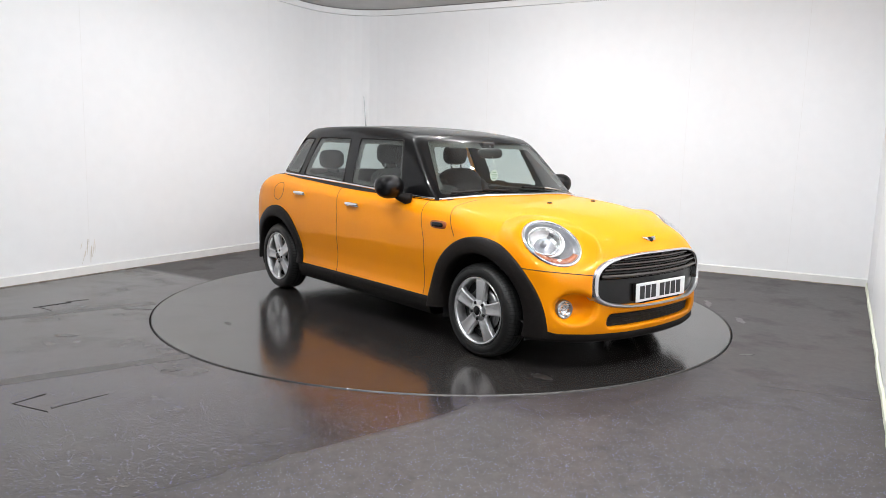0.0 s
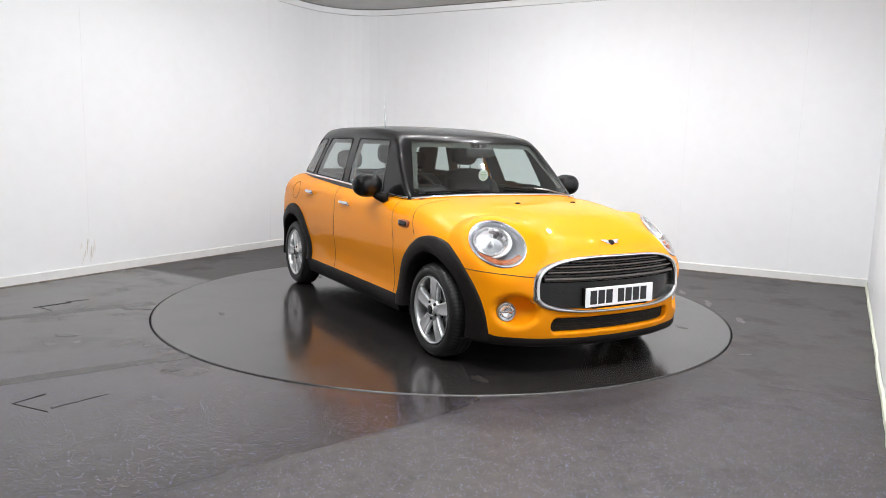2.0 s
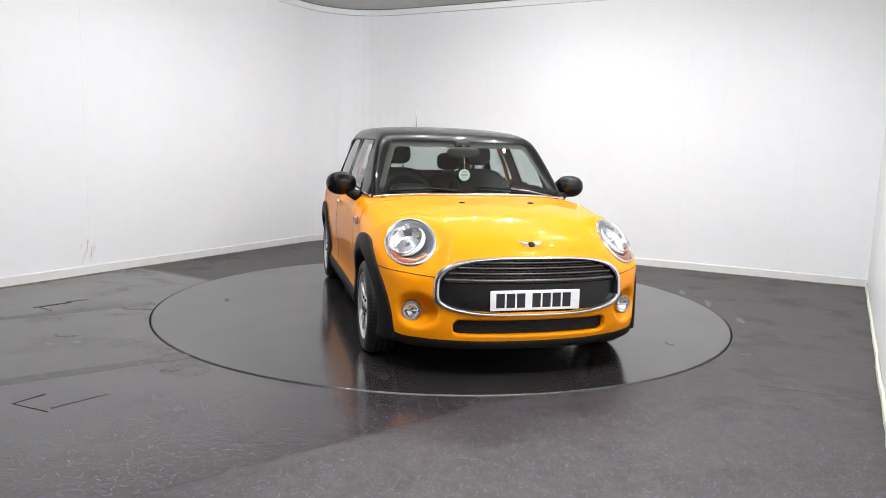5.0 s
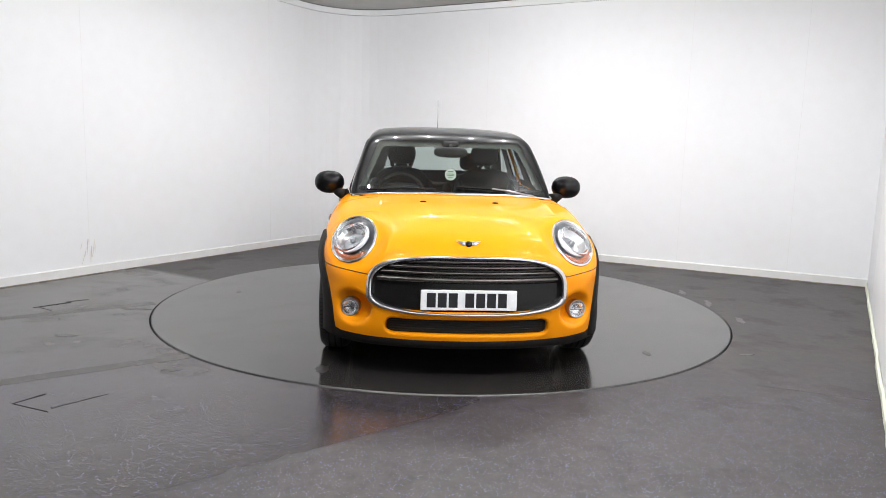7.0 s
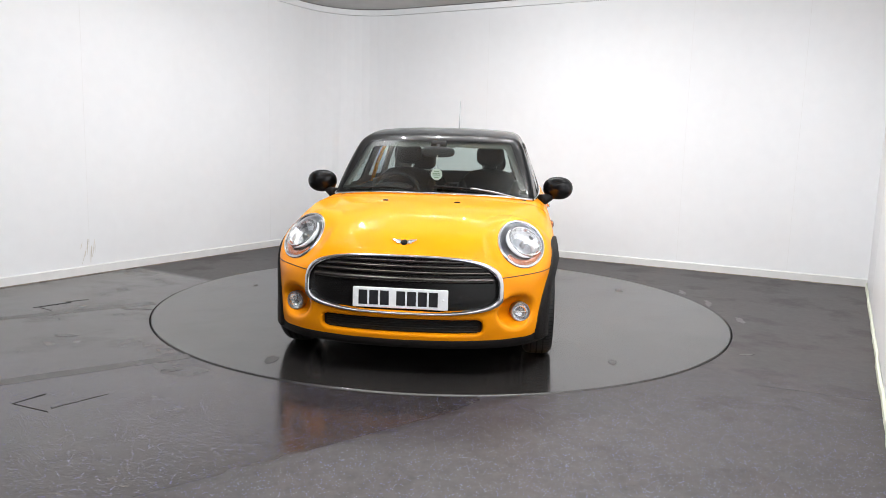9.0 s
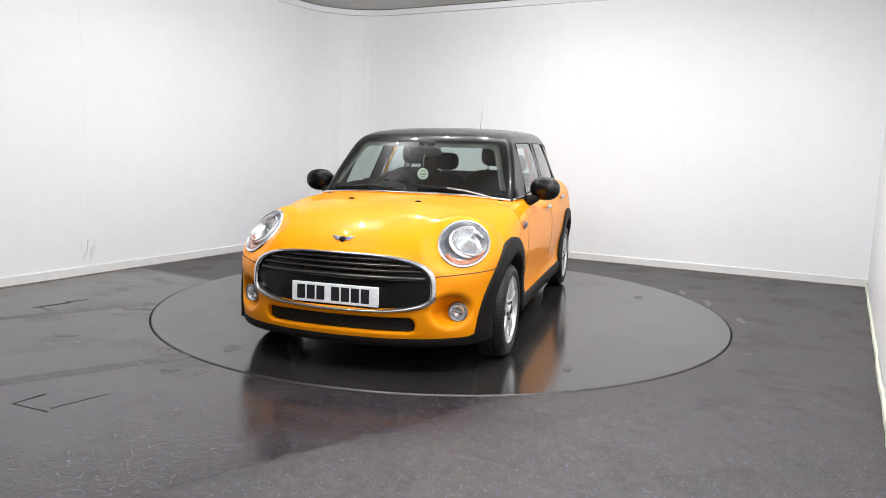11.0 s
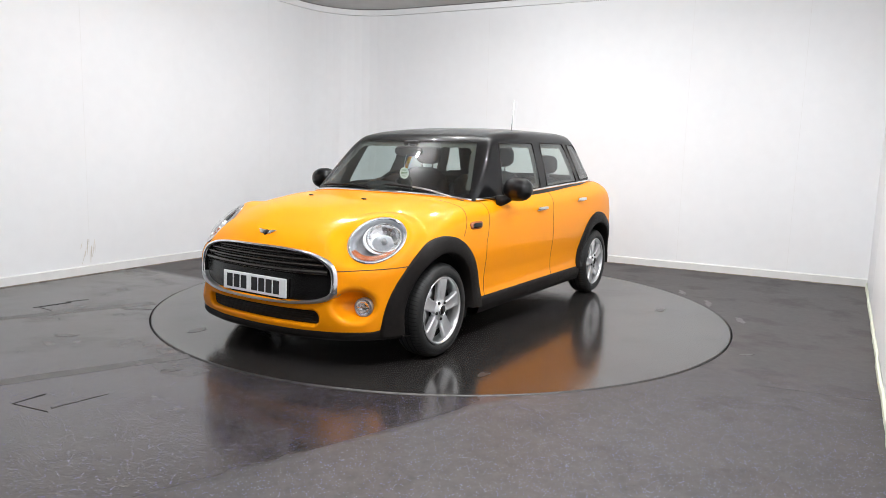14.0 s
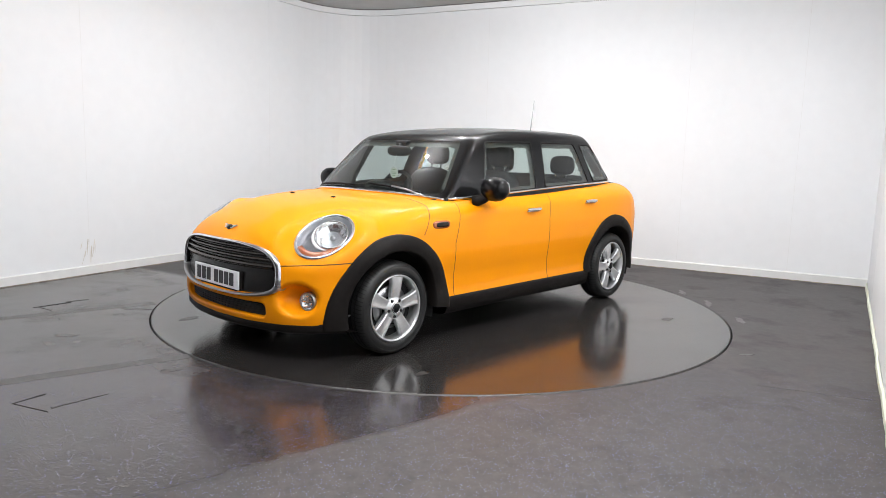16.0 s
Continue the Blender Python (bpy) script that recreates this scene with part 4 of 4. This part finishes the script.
def build_headlight(car, s):
    flip = Vector((1, s, 1))
    way, ax, bx = LAMP_N * flip, LAMP_A * flip, LAMP_B * flip
    mid = cast(body_shell, LAMP_C * flip, way, 0.3)
    n = 64

    def on_body(a, k, lift):
        p = mid + ax * (k * math.cos(a)) + bx * (k * math.sin(a))
        q = cast(body_shell, p, way, 0.2)
        d = max(-0.02, min(0.02, (q - p).dot(way)))
        return p + way * (d + lift)

    def ring_mesh(name, rows, mat, label, parent, cap=False):
        verts, faces = [], []
        for k, lift in rows:
            verts += [on_body(i * 2 * math.pi / n, k, lift)[:] for i in range(n)]
        for j in range(len(rows) - 1):
            for i in range(n):
                q = (i + 1) % n
                faces.append((j * n + i, j * n + q, (j + 1) * n + q, (j + 1) * n + i))
        if cap:
            faces.append(tuple((len(rows) - 1) * n + i for i in range(n)))
        return mesh_object(name, verts, faces, mat, parent, label)
    lamp = ring_mesh("headlight", ((0.965, -0.03), (0.965, 0.002), (0.90, 0.002), (0.88, -0.012), (0.80, -0.022), (0.74, -0.03), (0.70, -0.045)), GREY_LAMP,
                     "round headlight with grey bezel and clear lens", car, True)
    ring_mesh("chrome_ring", ((1.03, -0.012), (1.03, 0.004), (1.0, 0.011), (0.955, 0.012), (0.925, 0.006), (0.915, -0.012)), CHROME, "chrome ring round the headlight", lamp)
    # reflector bowl
    bm = bmesh.new()
    m = Matrix((LAMP_U * flip * s, LAMP_V * flip, way)).transposed().to_4x4()
    m.translation = mid + LAMP_U * flip * 0.036 + LAMP_V * flip * 0.016
    off = m @ Matrix.Translation((0, 0, -0.026))
    prof = [(0.094, 0.022), (0.099, 0.016), (0.092, 0.0), (0.078, -0.014), (0.058, -0.027), (0.034, -0.035), (0.0, -0.037)]
    lathe(bm, prof, 18, off @ Matrix.Rotation(math.radians(90), 4, "X"))
    part("reflector", bm, REFLECTOR, lamp, "mirrored faceted reflector bowl", smooth=False)
    bm = bmesh.new()
    lathe(bm, [(0.094, 0.020), (0.095, 0.026), (0.101, 0.026), (0.103, 0.018)], 48, off @ Matrix.Rotation(math.radians(90), 4, "X"))
    part("reflector_ring", bm, CHROME, lamp, "bright ring round the reflector")
    bm = bmesh.new()
    lathe(bm, [(0.0, 0.004), (0.014, 0.002), (0.017, -0.012), (0.017, -0.04)], 20, off @ Matrix.Rotation(math.radians(90), 4, "X"))
    part("bulb_cap", bm, SATIN, lamp)
    # pale side-light crescent on the inner side of the bowl
    arc = [off @ Vector((0.106 * math.cos(a) * s, 0.106 * math.sin(a), 0.012)) for a in (math.radians(125 + 140 * i / 24) for i in range(25))]
    part("side_light", tube(arc, [0.004 + 0.011 * math.sin(math.pi * i / 24) for i in range(25)], sides=10, flat=0.8, up=way), GUIDE, lamp, "pale side-light crescent")
    # amber indicator along the lower edge
    verts, faces = [], []
    for i in range(25):
        a = math.radians(162 + 118 * i / 24)
        e = 0.05 * abs(i / 12 - 1) ** 2
        for k, lift in ((0.92, -0.004), (0.90, 0.003), (0.70 + e, 0.0), (0.68 + e, -0.03)):
            verts.append(on_body(a, k, lift)[:])
    for i in range(24):
        for k in range(3):
            faces.append((i * 4 + k, (i + 1) * 4 + k, (i + 1) * 4 + k + 1, i * 4 + k + 1))
    mesh_object("indicator", verts, faces, AMBER, lamp, "amber indicator lens")
    ring_mesh("lens", ((0.93, 0.004), (0.8, 0.016), (0.6, 0.026), (0.35, 0.033), (0.1, 0.036)), LENS, "clear headlight lens", lamp, True)


def build_fog(car, s):
    m = Matrix.Translation((1.800, s * 0.646, 0.370)) @ Matrix.Rotation(math.radians(s * 14), 4, "Z") @ Matrix.Rotation(math.radians(-90), 4, "Z") @ Matrix.Scale(0.82, 4)
    bm = bmesh.new()
    lathe(bm, [(0.066, -0.06), (0.066, 0.006), (0.061, 0.010), (0.056, 0.004), (0.054, -0.02)], 36, m)
    fog = part("fog_lamp", bm, SATIN, car, "round fog lamp with satin bezel")
    bm = bmesh.new()
    lathe(bm, [(0.055, 0.0), (0.045, -0.018), (0.025, -0.028), (0.0, -0.032)], 32, m)
    part("reflector", bm, REFLECTOR, fog)
    bm = bmesh.new()
    box(bm, (-0.050, -0.004, -0.006), (0.050, 0.004, 0.004), 0.002, 1)
    for v in bm.verts:
        v.co = m @ v.co
    part("shade_bar", bm, CHROME, fog)
    bm = bmesh.new()
    lathe(bm, [(0.0555, 0.002), (0.04, 0.010), (0.02, 0.014), (0.0, 0.015)], 32, m)
    part("lens", bm, LENS, fog)


def build_mirror(car, s):
    bm = bmesh.new()
    turn = Matrix.Rotation(math.radians(-s * 8), 3, "Z")
    ellipsoid(bm, (0.425, s * 0.887, 0.998), (0.084, 0.108, 0.083), 0.9, 32, 22, turn)
    mirror = part("door_mirror", bm, BLACK_PAINT, car, "glossy black rounded door mirror")
    base = cast(body_shell, (0.50, s * 0.7, 0.90), (0, s, 0.0), 0.3)
    pts = [Vector((0.50, base.y - s * 0.01, 0.912)), Vector((0.485, base.y + s * 0.022, 0.918)), Vector((0.46, s * 0.825, 0.93)), Vector((0.44, s * 0.848, 0.955))]
    part("mirror_arm", tube(pts, [0.042, 0.038, 0.03, 0.03], sides=14, up=(1, 0, 0.2)), BLACK_PLASTIC, mirror, "matt black mirror arm")
    bm = bmesh.new()
    ellipsoid(bm, (0.352, s * 0.884, 0.998), (0.012, 0.084, 0.062), 0.85, 24, 14, turn)
    part("mirror_glass", bm, MIRROR, mirror)


def build_handle(car, door, x, z, s):
    p = cast(body_shell, (x, s * 0.7, z), (0, s, 0))
    bm = bmesh.new()
    box(bm, (x - 0.085, min(p.y - s * 0.002, p.y + s * 0.012), z - 0.020), (x + 0.075, max(p.y - s * 0.002, p.y + s * 0.012), z - 0.008), 0.005)
    ellipsoid(bm, (x, p.y + s * 0.020, z), (0.088, 0.012, 0.013), 0.6, 24, 14)
    part("door_handle", bm, CHROME, door, "chrome door handle")
    bm = bmesh.new()
    ellipsoid(bm, (x, p.y - s * 0.005, z - 0.012), (0.062, 0.011, 0.028), 1.0, 24, 12)
    part("handle_recess", bm, ORANGE, door)


def build_wheel(car, hx, s, spin):
    """Five-spoke alloy wheel; its outer face looks along +s y."""
    tyre_bm = bmesh.new()
    base = Matrix.Translation((hx, s * HUB_Y, HUB_Z)) @ (Matrix() if s > 0 else Matrix.Rotation(math.pi, 4, "Z"))
    w = -0.175
    prof = [(0.206, -0.012), (0.212, 0.0), (0.228, 0.007), (0.252, 0.005), (0.272, -0.006), (0.284, -0.024), (0.2885, -0.045), (0.289, -0.09),
            (0.2885, w + 0.045), (0.284, w + 0.024), (0.262, w + 0.004), (0.23, w), (0.206, w + 0.012)]
    lathe(tyre_bm, prof, 72, base)
    bm = bmesh.new()
    lathe(bm, [(0.205, -0.02), (0.209, -0.004), (0.204, 0.002), (0.198, -0.001), (0.193, -0.012), (0.19, -0.05), (0.186, -0.14)], 64, base)
    wheel = part("wheel", bm, ALLOY, car, "silver five-spoke alloy wheel")
    part("tyre", tyre_bm, RUBBER, wheel, "black rubber tyre")
    tb = bmesh.new()
    for row in (-0.052, -0.088, -0.124):
        rings = lathe(tb, [(0.2894, row - 0.004), (0.2898, row), (0.2894, row + 0.004)], 72, base)
    for k in range(72):
        a0 = k * 2 * math.pi / 72
        cols = []
        for (r, y), sk in zip(((0.2735, -0.0045), (0.2846, -0.0235), (0.2892, -0.045), (0.2896, -0.066)), (0.0, 0.006, 0.016, 0.028)):
            cols.append([tb.verts.new(base @ Vector((r * math.cos(a0 + sk + w2), y + 0.0006, r * math.sin(a0 + sk + w2)))) for w2 in (-0.009, 0.009)])
        for c0, c1 in zip(cols, cols[1:]):
            tb.faces.new((c0[0], c0[1], c1[1], c1[0]))
    part("tread_groove", tb, DARK, wheel)
    sb = bmesh.new()
    for r, y in ((0.216, 0.0035), (0.262, 0.0015)):
        lathe(sb, [(r - 0.002, y - 0.001), (r, y + 0.0022), (r + 0.002, y - 0.001)], 64, base)
    part("sidewall_rib", sb, RUBBER, wheel)
    disc = bmesh.new()
    r = lathe(disc, [(0.187, -0.075), (0.12, -0.07), (0.06, -0.07), (0.0, -0.07)], 40, base)
    part("brake_drum", disc, DARK, wheel)
    brake = bmesh.new()
    lathe(brake, [(0.135, -0.064), (0.135, -0.058), (0.07, -0.056), (0.065, -0.066)], 40, base)
    part("brake_disc", brake, SATIN, wheel)
    for k in range(5):
        a = spin + k * 2 * math.pi / 5
        sb = bmesh.new()
        cols = []
        for i in range(9):
            t = i / 8
            r = 0.036 + 0.164 * t
            hw = 0.030 + 0.016 * t ** 1.2 + 0.012 * max(0, t - 0.85) * 6
            y = -0.016 + 0.016 * math.sin(t * math.pi * 0.55) - 0.010 * t
            ring = [(-hw, y - 0.034), (-hw, y - 0.006), (-hw * 0.88, y + 0.001), (-hw * 0.66, y - 0.002), (hw * 0.66, y - 0.002), (hw * 0.88, y + 0.001), (hw, y - 0.006), (hw, y - 0.034)]
            cols.append([sb.verts.new(base @ Vector((r * math.cos(a) - q * math.sin(a), yy, r * math.sin(a) + q * math.cos(a)))) for q, yy in ring])
        for c0, c1 in zip(cols, cols[1:]):
            for j in range(7):
                sb.faces.new((c0[j], c0[j + 1], c1[j + 1], c1[j]))
        part("spoke", sb, ALLOY, wheel)
        nb = bmesh.new()
        an = a + math.pi / 5
        lathe(nb, [(0.0, 0.0), (0.009, -0.001), (0.011, -0.012), (0.011, -0.03)], 10, base @ Matrix.Translation((0.053 * math.cos(an), -0.004, 0.053 * math.sin(an))))
        part("wheel_bolt", nb, DARK, wheel)
    hb = bmesh.new()
    lathe(hb, [(0.072, -0.035), (0.070, -0.018), (0.062, -0.012), (0.040, -0.010), (0.036, -0.004)], 40, base)
    part("hub", hb, ALLOY, wheel)
    cb = bmesh.new()
    lathe(cb, [(0.030, -0.012), (0.028, 0.000), (0.023, 0.003), (0.0, 0.004)], 32, base)
    part("hub_cap", cb, BLACK_PAINT, wheel, "black hub cap with chrome ring")
    rb = bmesh.new()
    lathe(rb, [(0.0275, -0.002), (0.029, 0.002), (0.033, 0.001), (0.036, -0.008)], 32, base)
    part("cap_ring", rb, CHROME, wheel)


def build_interior(car):
    def seat(x, y, back_w, top, depth=0.5):
        bm = bmesh.new()
        lean = Matrix.Rotation(math.radians(-14), 3, "Y")
        ellipsoid(bm, (x, y, top - 0.36), (0.085, back_w, 0.34), 0.6, 28, 18, lean)
        ellipsoid(bm, (x + 0.28, y, 0.50), (0.27, back_w, 0.10), 0.6, 24, 14)
        for s in (1, -1):
            ellipsoid(bm, (x + 0.03, y + s * back_w * 0.86, top - 0.38), (0.09, 0.06, 0.27), 0.8, 16, 12, lean)
        st = part("seat", bm, SEAT, car, "dark cloth car seat")
        bm = bmesh.new()
        ellipsoid(bm, (x - 0.125, y, top + 0.085), (0.055, 0.117, 0.085), 0.66, 28, 18)
        part("headrest", bm, SEAT, st, "dark cloth headrest")
        for s in (1, -1):
            part("headrest_post", tube([(x - 0.10, y + s * 0.055, top - 0.06), (x - 0.12, y + s * 0.055, top + 0.06)], 0.007), CHROME, st)
    seat(-0.18, 0.35, 0.255, 1.13)
    seat(-0.18, -0.35, 0.255, 1.13)
    seat(-1.08, 0.34, 0.28, 1.06)
    seat(-1.08, -0.34, 0.28, 1.06)
    bm = bmesh.new()
    box(bm, (-1.2, -0.68, 0.30), (0.6, 0.68, 0.435), 0.02)
    part("cabin_floor", bm, DASH, car)
    bm = bmesh.new()
    box(bm, (-1.58, -0.67, 0.45), (-1.22, 0.67, 0.93), 0.04)
    part("parcel_shelf", bm, DASH, car)
    for s in (1, -1):
        bm = bmesh.new()
        box(bm, (-1.2, min(s * 0.66, s * 0.72), 0.45), (0.55, max(s * 0.66, s * 0.72), 0.955), 0.015)
        part("door_card", bm, DASH, car)
        bm = bmesh.new()
        box(bm, (-0.40, min(s * 0.60, s * 0.66), 0.5), (-0.30, max(s * 0.60, s * 0.66), 1.0), 0.015)
        part("pillar_trim", bm, LINING, car)
        part("pillar_edge", tube([(-0.36, s * 0.675, 0.97), (-0.385, s * 0.635, 1.12), (-0.42, s * 0.575, 1.29)], 0.016, sides=8), ORANGE, car, "orange painted inner edge of the door pillar")
    bm = bmesh.new()
    verts = [bm.verts.new((x, y, z)) for y in (-0.70, 0.70) for x, z in ((0.86, 0.90), (0.60, 0.925), (0.40, 0.935), (0.30, 0.90), (0.27, 0.80), (0.33, 0.60), (0.42, 0.45), (0.86, 0.45))]
    for k in range(8):
        bm.faces.new((verts[k], verts[(k + 1) % 8], verts[8 + (k + 1) % 8], verts[8 + k]))
    bm.faces.new(verts[:8])
    bm.faces.new(verts[8:])
    bmesh.ops.bevel(bm, geom=[e for e in bm.edges if abs(e.verts[0].co.y - e.verts[1].co.y) > 1], offset=0.03, segments=3, affect="EDGES")
    for v in bm.verts:
        v.co.x -= 0.16 * (abs(v.co.y) / 0.7) ** 2 if v.co.x > 0.5 else 0
    dash = part("dashboard", bm, DASH, car, "dark moulded dashboard")
    bm = bmesh.new()
    ellipsoid(bm, (0.33, -0.36, 0.945), (0.11, 0.15, 0.055), 0.75)
    part("instrument_pod", bm, DASH, dash)
    m = Matrix.Translation((0.20, -0.36, 0.90)) @ Matrix.Rotation(math.radians(-24), 4, "Y")
    ring = [m @ Vector((0, 0.182 * math.cos(a), 0.182 * math.sin(a))) for a in (i * 2 * math.pi / 40 for i in range(40))]
    wheel = part("steering_wheel", tube(ring, 0.016, True, 10, up=m.to_3x3() @ Vector((1, 0, 0))), DASH, car, "black steering wheel")
    bm = bmesh.new()
    ellipsoid(bm, m @ Vector((0.02, 0, 0)), (0.045, 0.075, 0.06), 0.8)
    part("steering_hub", bm, DASH, wheel)
    for a in (0.0, math.pi, -math.pi / 2):
        part("steering_spoke", tube([m @ Vector((0.01, 0.05 * math.cos(a), 0.05 * math.sin(a))), m @ Vector((0, 0.18 * math.cos(a), 0.18 * math.sin(a)))], 0.014), DASH, wheel)
    # rear-view mirror and visors
    bm = bmesh.new()
    ellipsoid(bm, (0.488, 0.0, 1.238), (0.024, 0.125, 0.040), 0.72)
    rv = part("rear_view_mirror", bm, DASH, car, "black interior mirror on the windscreen")
    part("mirror_stem", tube([(0.49, 0, 1.25), (0.47, 0, 1.29)], 0.016), DASH, rv)
    bm = bmesh.new()
    box(bm, (0.41, -0.06, 1.275), (0.475, 0.06, 1.32), 0.015)
    part("sensor_box", bm, DASH, rv)
    # round paper tag hanging from the mirror
    part("tag_thread", tube([(0.51, 0, 1.215), (0.536, 0, 1.16), (0.538, 0, 1.115)], 0.0015, sides=5, up=(0, 1, 0)), PAPER, rv)
    base = Matrix.Translation((0.538, 0.0, 1.076)) @ Vector((1, 0, 0)).to_track_quat("Z", "Y").to_matrix().to_4x4()
    bm = bmesh.new()
    lathe(bm, [(0.0, 0.001), (0.042, 0.001), (0.042, -0.001), (0.0, -0.001)], 32, base @ Matrix.Rotation(math.radians(90), 4, "X"))
    st = part("paper_tag", bm, PAPER, car, "round pale paper tag hanging behind the windscreen", smooth=False)
    for dy, w, h in ((0.022, 0.036, 0.007), (0.004, 0.056, 0.005), (-0.006, 0.05, 0.005), (-0.022, 0.034, 0.005)):
        bm = bmesh.new()
        box(bm, (-w / 2, dy - h / 2, 0.0012), (w / 2, dy + h / 2, 0.002))
        for v in bm.verts:
            v.co = base @ v.co
        part("tag_bar", bm, STICKER_INK, st, smooth=False)


def build_trim(car):
    # chrome waist line round the cabin
    belt = curve((0.75, 0.926), (0.55, 0.932), (0.2, 0.952), (-0.36, 0.98), (-1.0, 1.004), (-1.46, 1.016), blur=0.03)
    for s in (1, -1):
        pts = []
        for i in range(60):
            x = 0.70 - 2.16 * i / 59
            p = cast(cabin, (x, s * 0.55, float(belt(x))), (0, s, 0), 0.4)
            pts.append(p + Vector((0, s * 0.008, 0)))
        part("waist_trim", tube(pts, 0.007, sides=8, flat=1.2), CHROME, car, "thin chrome waist line")
        # wing vent with side repeater
        c = cast(body_shell, (0.889, s * 0.7, 0.779), (0, s, 0))
        bm = bmesh.new()
        ellipsoid(bm, (c.x, c.y, c.z), (0.078, 0.012, 0.026), 0.62, 28, 14, Matrix.Rotation(math.radians(s * 0), 3, "Y"))
        vent = part("wing_vent", bm, AMBER, car, "amber-edged side repeater on the wing")
        bm = bmesh.new()
        ellipsoid(bm, (c.x - 0.002, c.y + s * 0.004, c.z), (0.060, 0.012, 0.017), 0.6, 24, 12)
        part("vent_insert", bm, GRILLE_BLACK, vent)
        # window rubber and door-frame lines
        for poly in (FRONT_WIN, REAR_WIN, QUARTER_WIN):
            ring = [cast(cabin, (x, s * 0.5, z), (0, s, 0), 0.4) + Vector((0, s * 0.001, 0)) for x, z in poly]
            part("window_rubber", tube(ring, 0.006, True, 6, up=(0, 1, 0.3)), BLACK_PLASTIC, car)
        # washer jets
        c = cast(body_shell, (1.29, s * 0.227, 0.92), (0, 0, 1), 0.3)
        bm = bmesh.new()
        ellipsoid(bm, c + Vector((0, 0, 0.002)), (0.012, 0.020, 0.007), 0.8, 16, 10)
        part("washer_jet", bm, BLACK_PLASTIC, car)
    # chrome line and black cowl at the foot of the windscreen
    pts = []
    for i in range(61):
        y = -0.70 + 1.4 * i / 60
        x = 0.885 - 0.15 * (abs(y) / 0.7) ** 2.3
        p = cast(body_shell, (x, y, 0.93), (0, 0, 1), 0.3)
        pts.append(Vector((x, y, max(p.z, 0.915) + 0.009)))
    part("cowl_trim", tube(pts, 0.010, sides=8), CHROME, car, "chrome strip at the foot of the windscreen")
    verts, faces = [], []
    for i in range(41):
        y = -0.68 + 1.36 * i / 40
        x = 0.872 - 0.15 * (abs(y) / 0.7) ** 2.3
        p = cast(body_shell, (x, y, 0.93), (0, 0, 1), 0.3)
        for dx, dz in ((0.0, -0.01), (0.0, 0.004), (-0.03, 0.007), (-0.13, 0.012), (-0.13, -0.04)):
            verts.append((x + dx, y, p.z + dz))
    for i in range(40):
        for k in range(4):
            faces.append((i * 5 + k, i * 5 + k + 1, (i + 1) * 5 + k + 1, (i + 1) * 5 + k))
    mesh_object("cowl", verts, faces, BLACK_PLASTIC, car, "black plastic windscreen cowl")
    # wipers
    for y0, y1, lift in ((-0.12, -0.60, 0.0), (0.52, 0.02, 0.004)):
        pts = []
        for i in range(13):
            t = i / 12
            y = y0 + (y1 - y0) * t
            z = 0.950 + 0.022 * t
            p = cast(cabin, (0.76, y, z), (1, 0, 0.5), 0.35)
            pts.append(p + Vector((0.012, 0, 0.008 + lift)))
        wiper = part("wiper", tube(pts, 0.0075, sides=6), BLACK_PLASTIC, car, "black windscreen wiper")
        arm = [pts[6] + Vector((0.006, 0, 0.006)), (pts[0] + pts[6]) / 2 + Vector((0.014, 0, 0.004)), pts[0] + Vector((0.03, (y0 - y1) * 0.12, -0.02))]
        part("wiper_arm", tube(arm, 0.007, sides=6), SATIN if lift else BLACK_PLASTIC, wiper)
    # aerial
    c = cast(cabin, (-1.16, 0, 1.43), (0, 0, 1), 0.3)
    bm = bmesh.new()
    ellipsoid(bm, c + Vector((0.02, 0, 0.004)), (0.055, 0.022, 0.016), 0.8, 20, 12)
    aerial = part("aerial", bm, BLACK_PLASTIC, car, "short black roof aerial")
    a, b = c + Vector((-0.005, 0, 0.012)), Vector((-1.205, 0, 1.725))
    part("aerial_rod", tube([a, a.lerp(b, 0.25), a.lerp(b, 0.26), b], [0.006, 0.005, 0.0042, 0.0032], sides=8, up=(0, 1, 0)), GREY_LAMP, aerial)


def build_car():
    car = tagged(new("car"), "orange five-door hatchback car with black roof on the turntable", "car")
    shell = build_shell(car)
    build_cabin(car)
    build_seams(car)
    build_cladding(car)
    build_grille(car)
    for s in (1, -1):
        build_headlight(car, s)
        build_fog(car, s)
        build_mirror(car, s)
        k = "L" if s > 0 else "R"
        build_handle(car, shell["front_door" + k], -0.11, 0.835, s)
        build_handle(car, shell["rear_door" + k], -0.905, 0.871, s)
        for hx, spin in ((HUB_X, math.radians(95)), (-HUB_X, math.radians(75))):
            build_wheel(car, hx, s, spin)
    build_interior(car)
    build_trim(car)
    return car


car = build_car()


# ---- what moves ----
def motions():
    rows_disc, rows_car = [], []
    for i in range(33):
        t = i * 0.5
        a = TURN_START + TURN_RATE * t
        turn = pose(0, 0, 0.004, 0, 0, a - 90)
        rows_disc.append((t, pose(0, 0, 0, 0, 0, a - 90)))
        rows_car.append((t, turn @ Matrix.Translation(-AXIS)))
    walk(turntable, rows_disc)
    walk(car, rows_car)


motions()
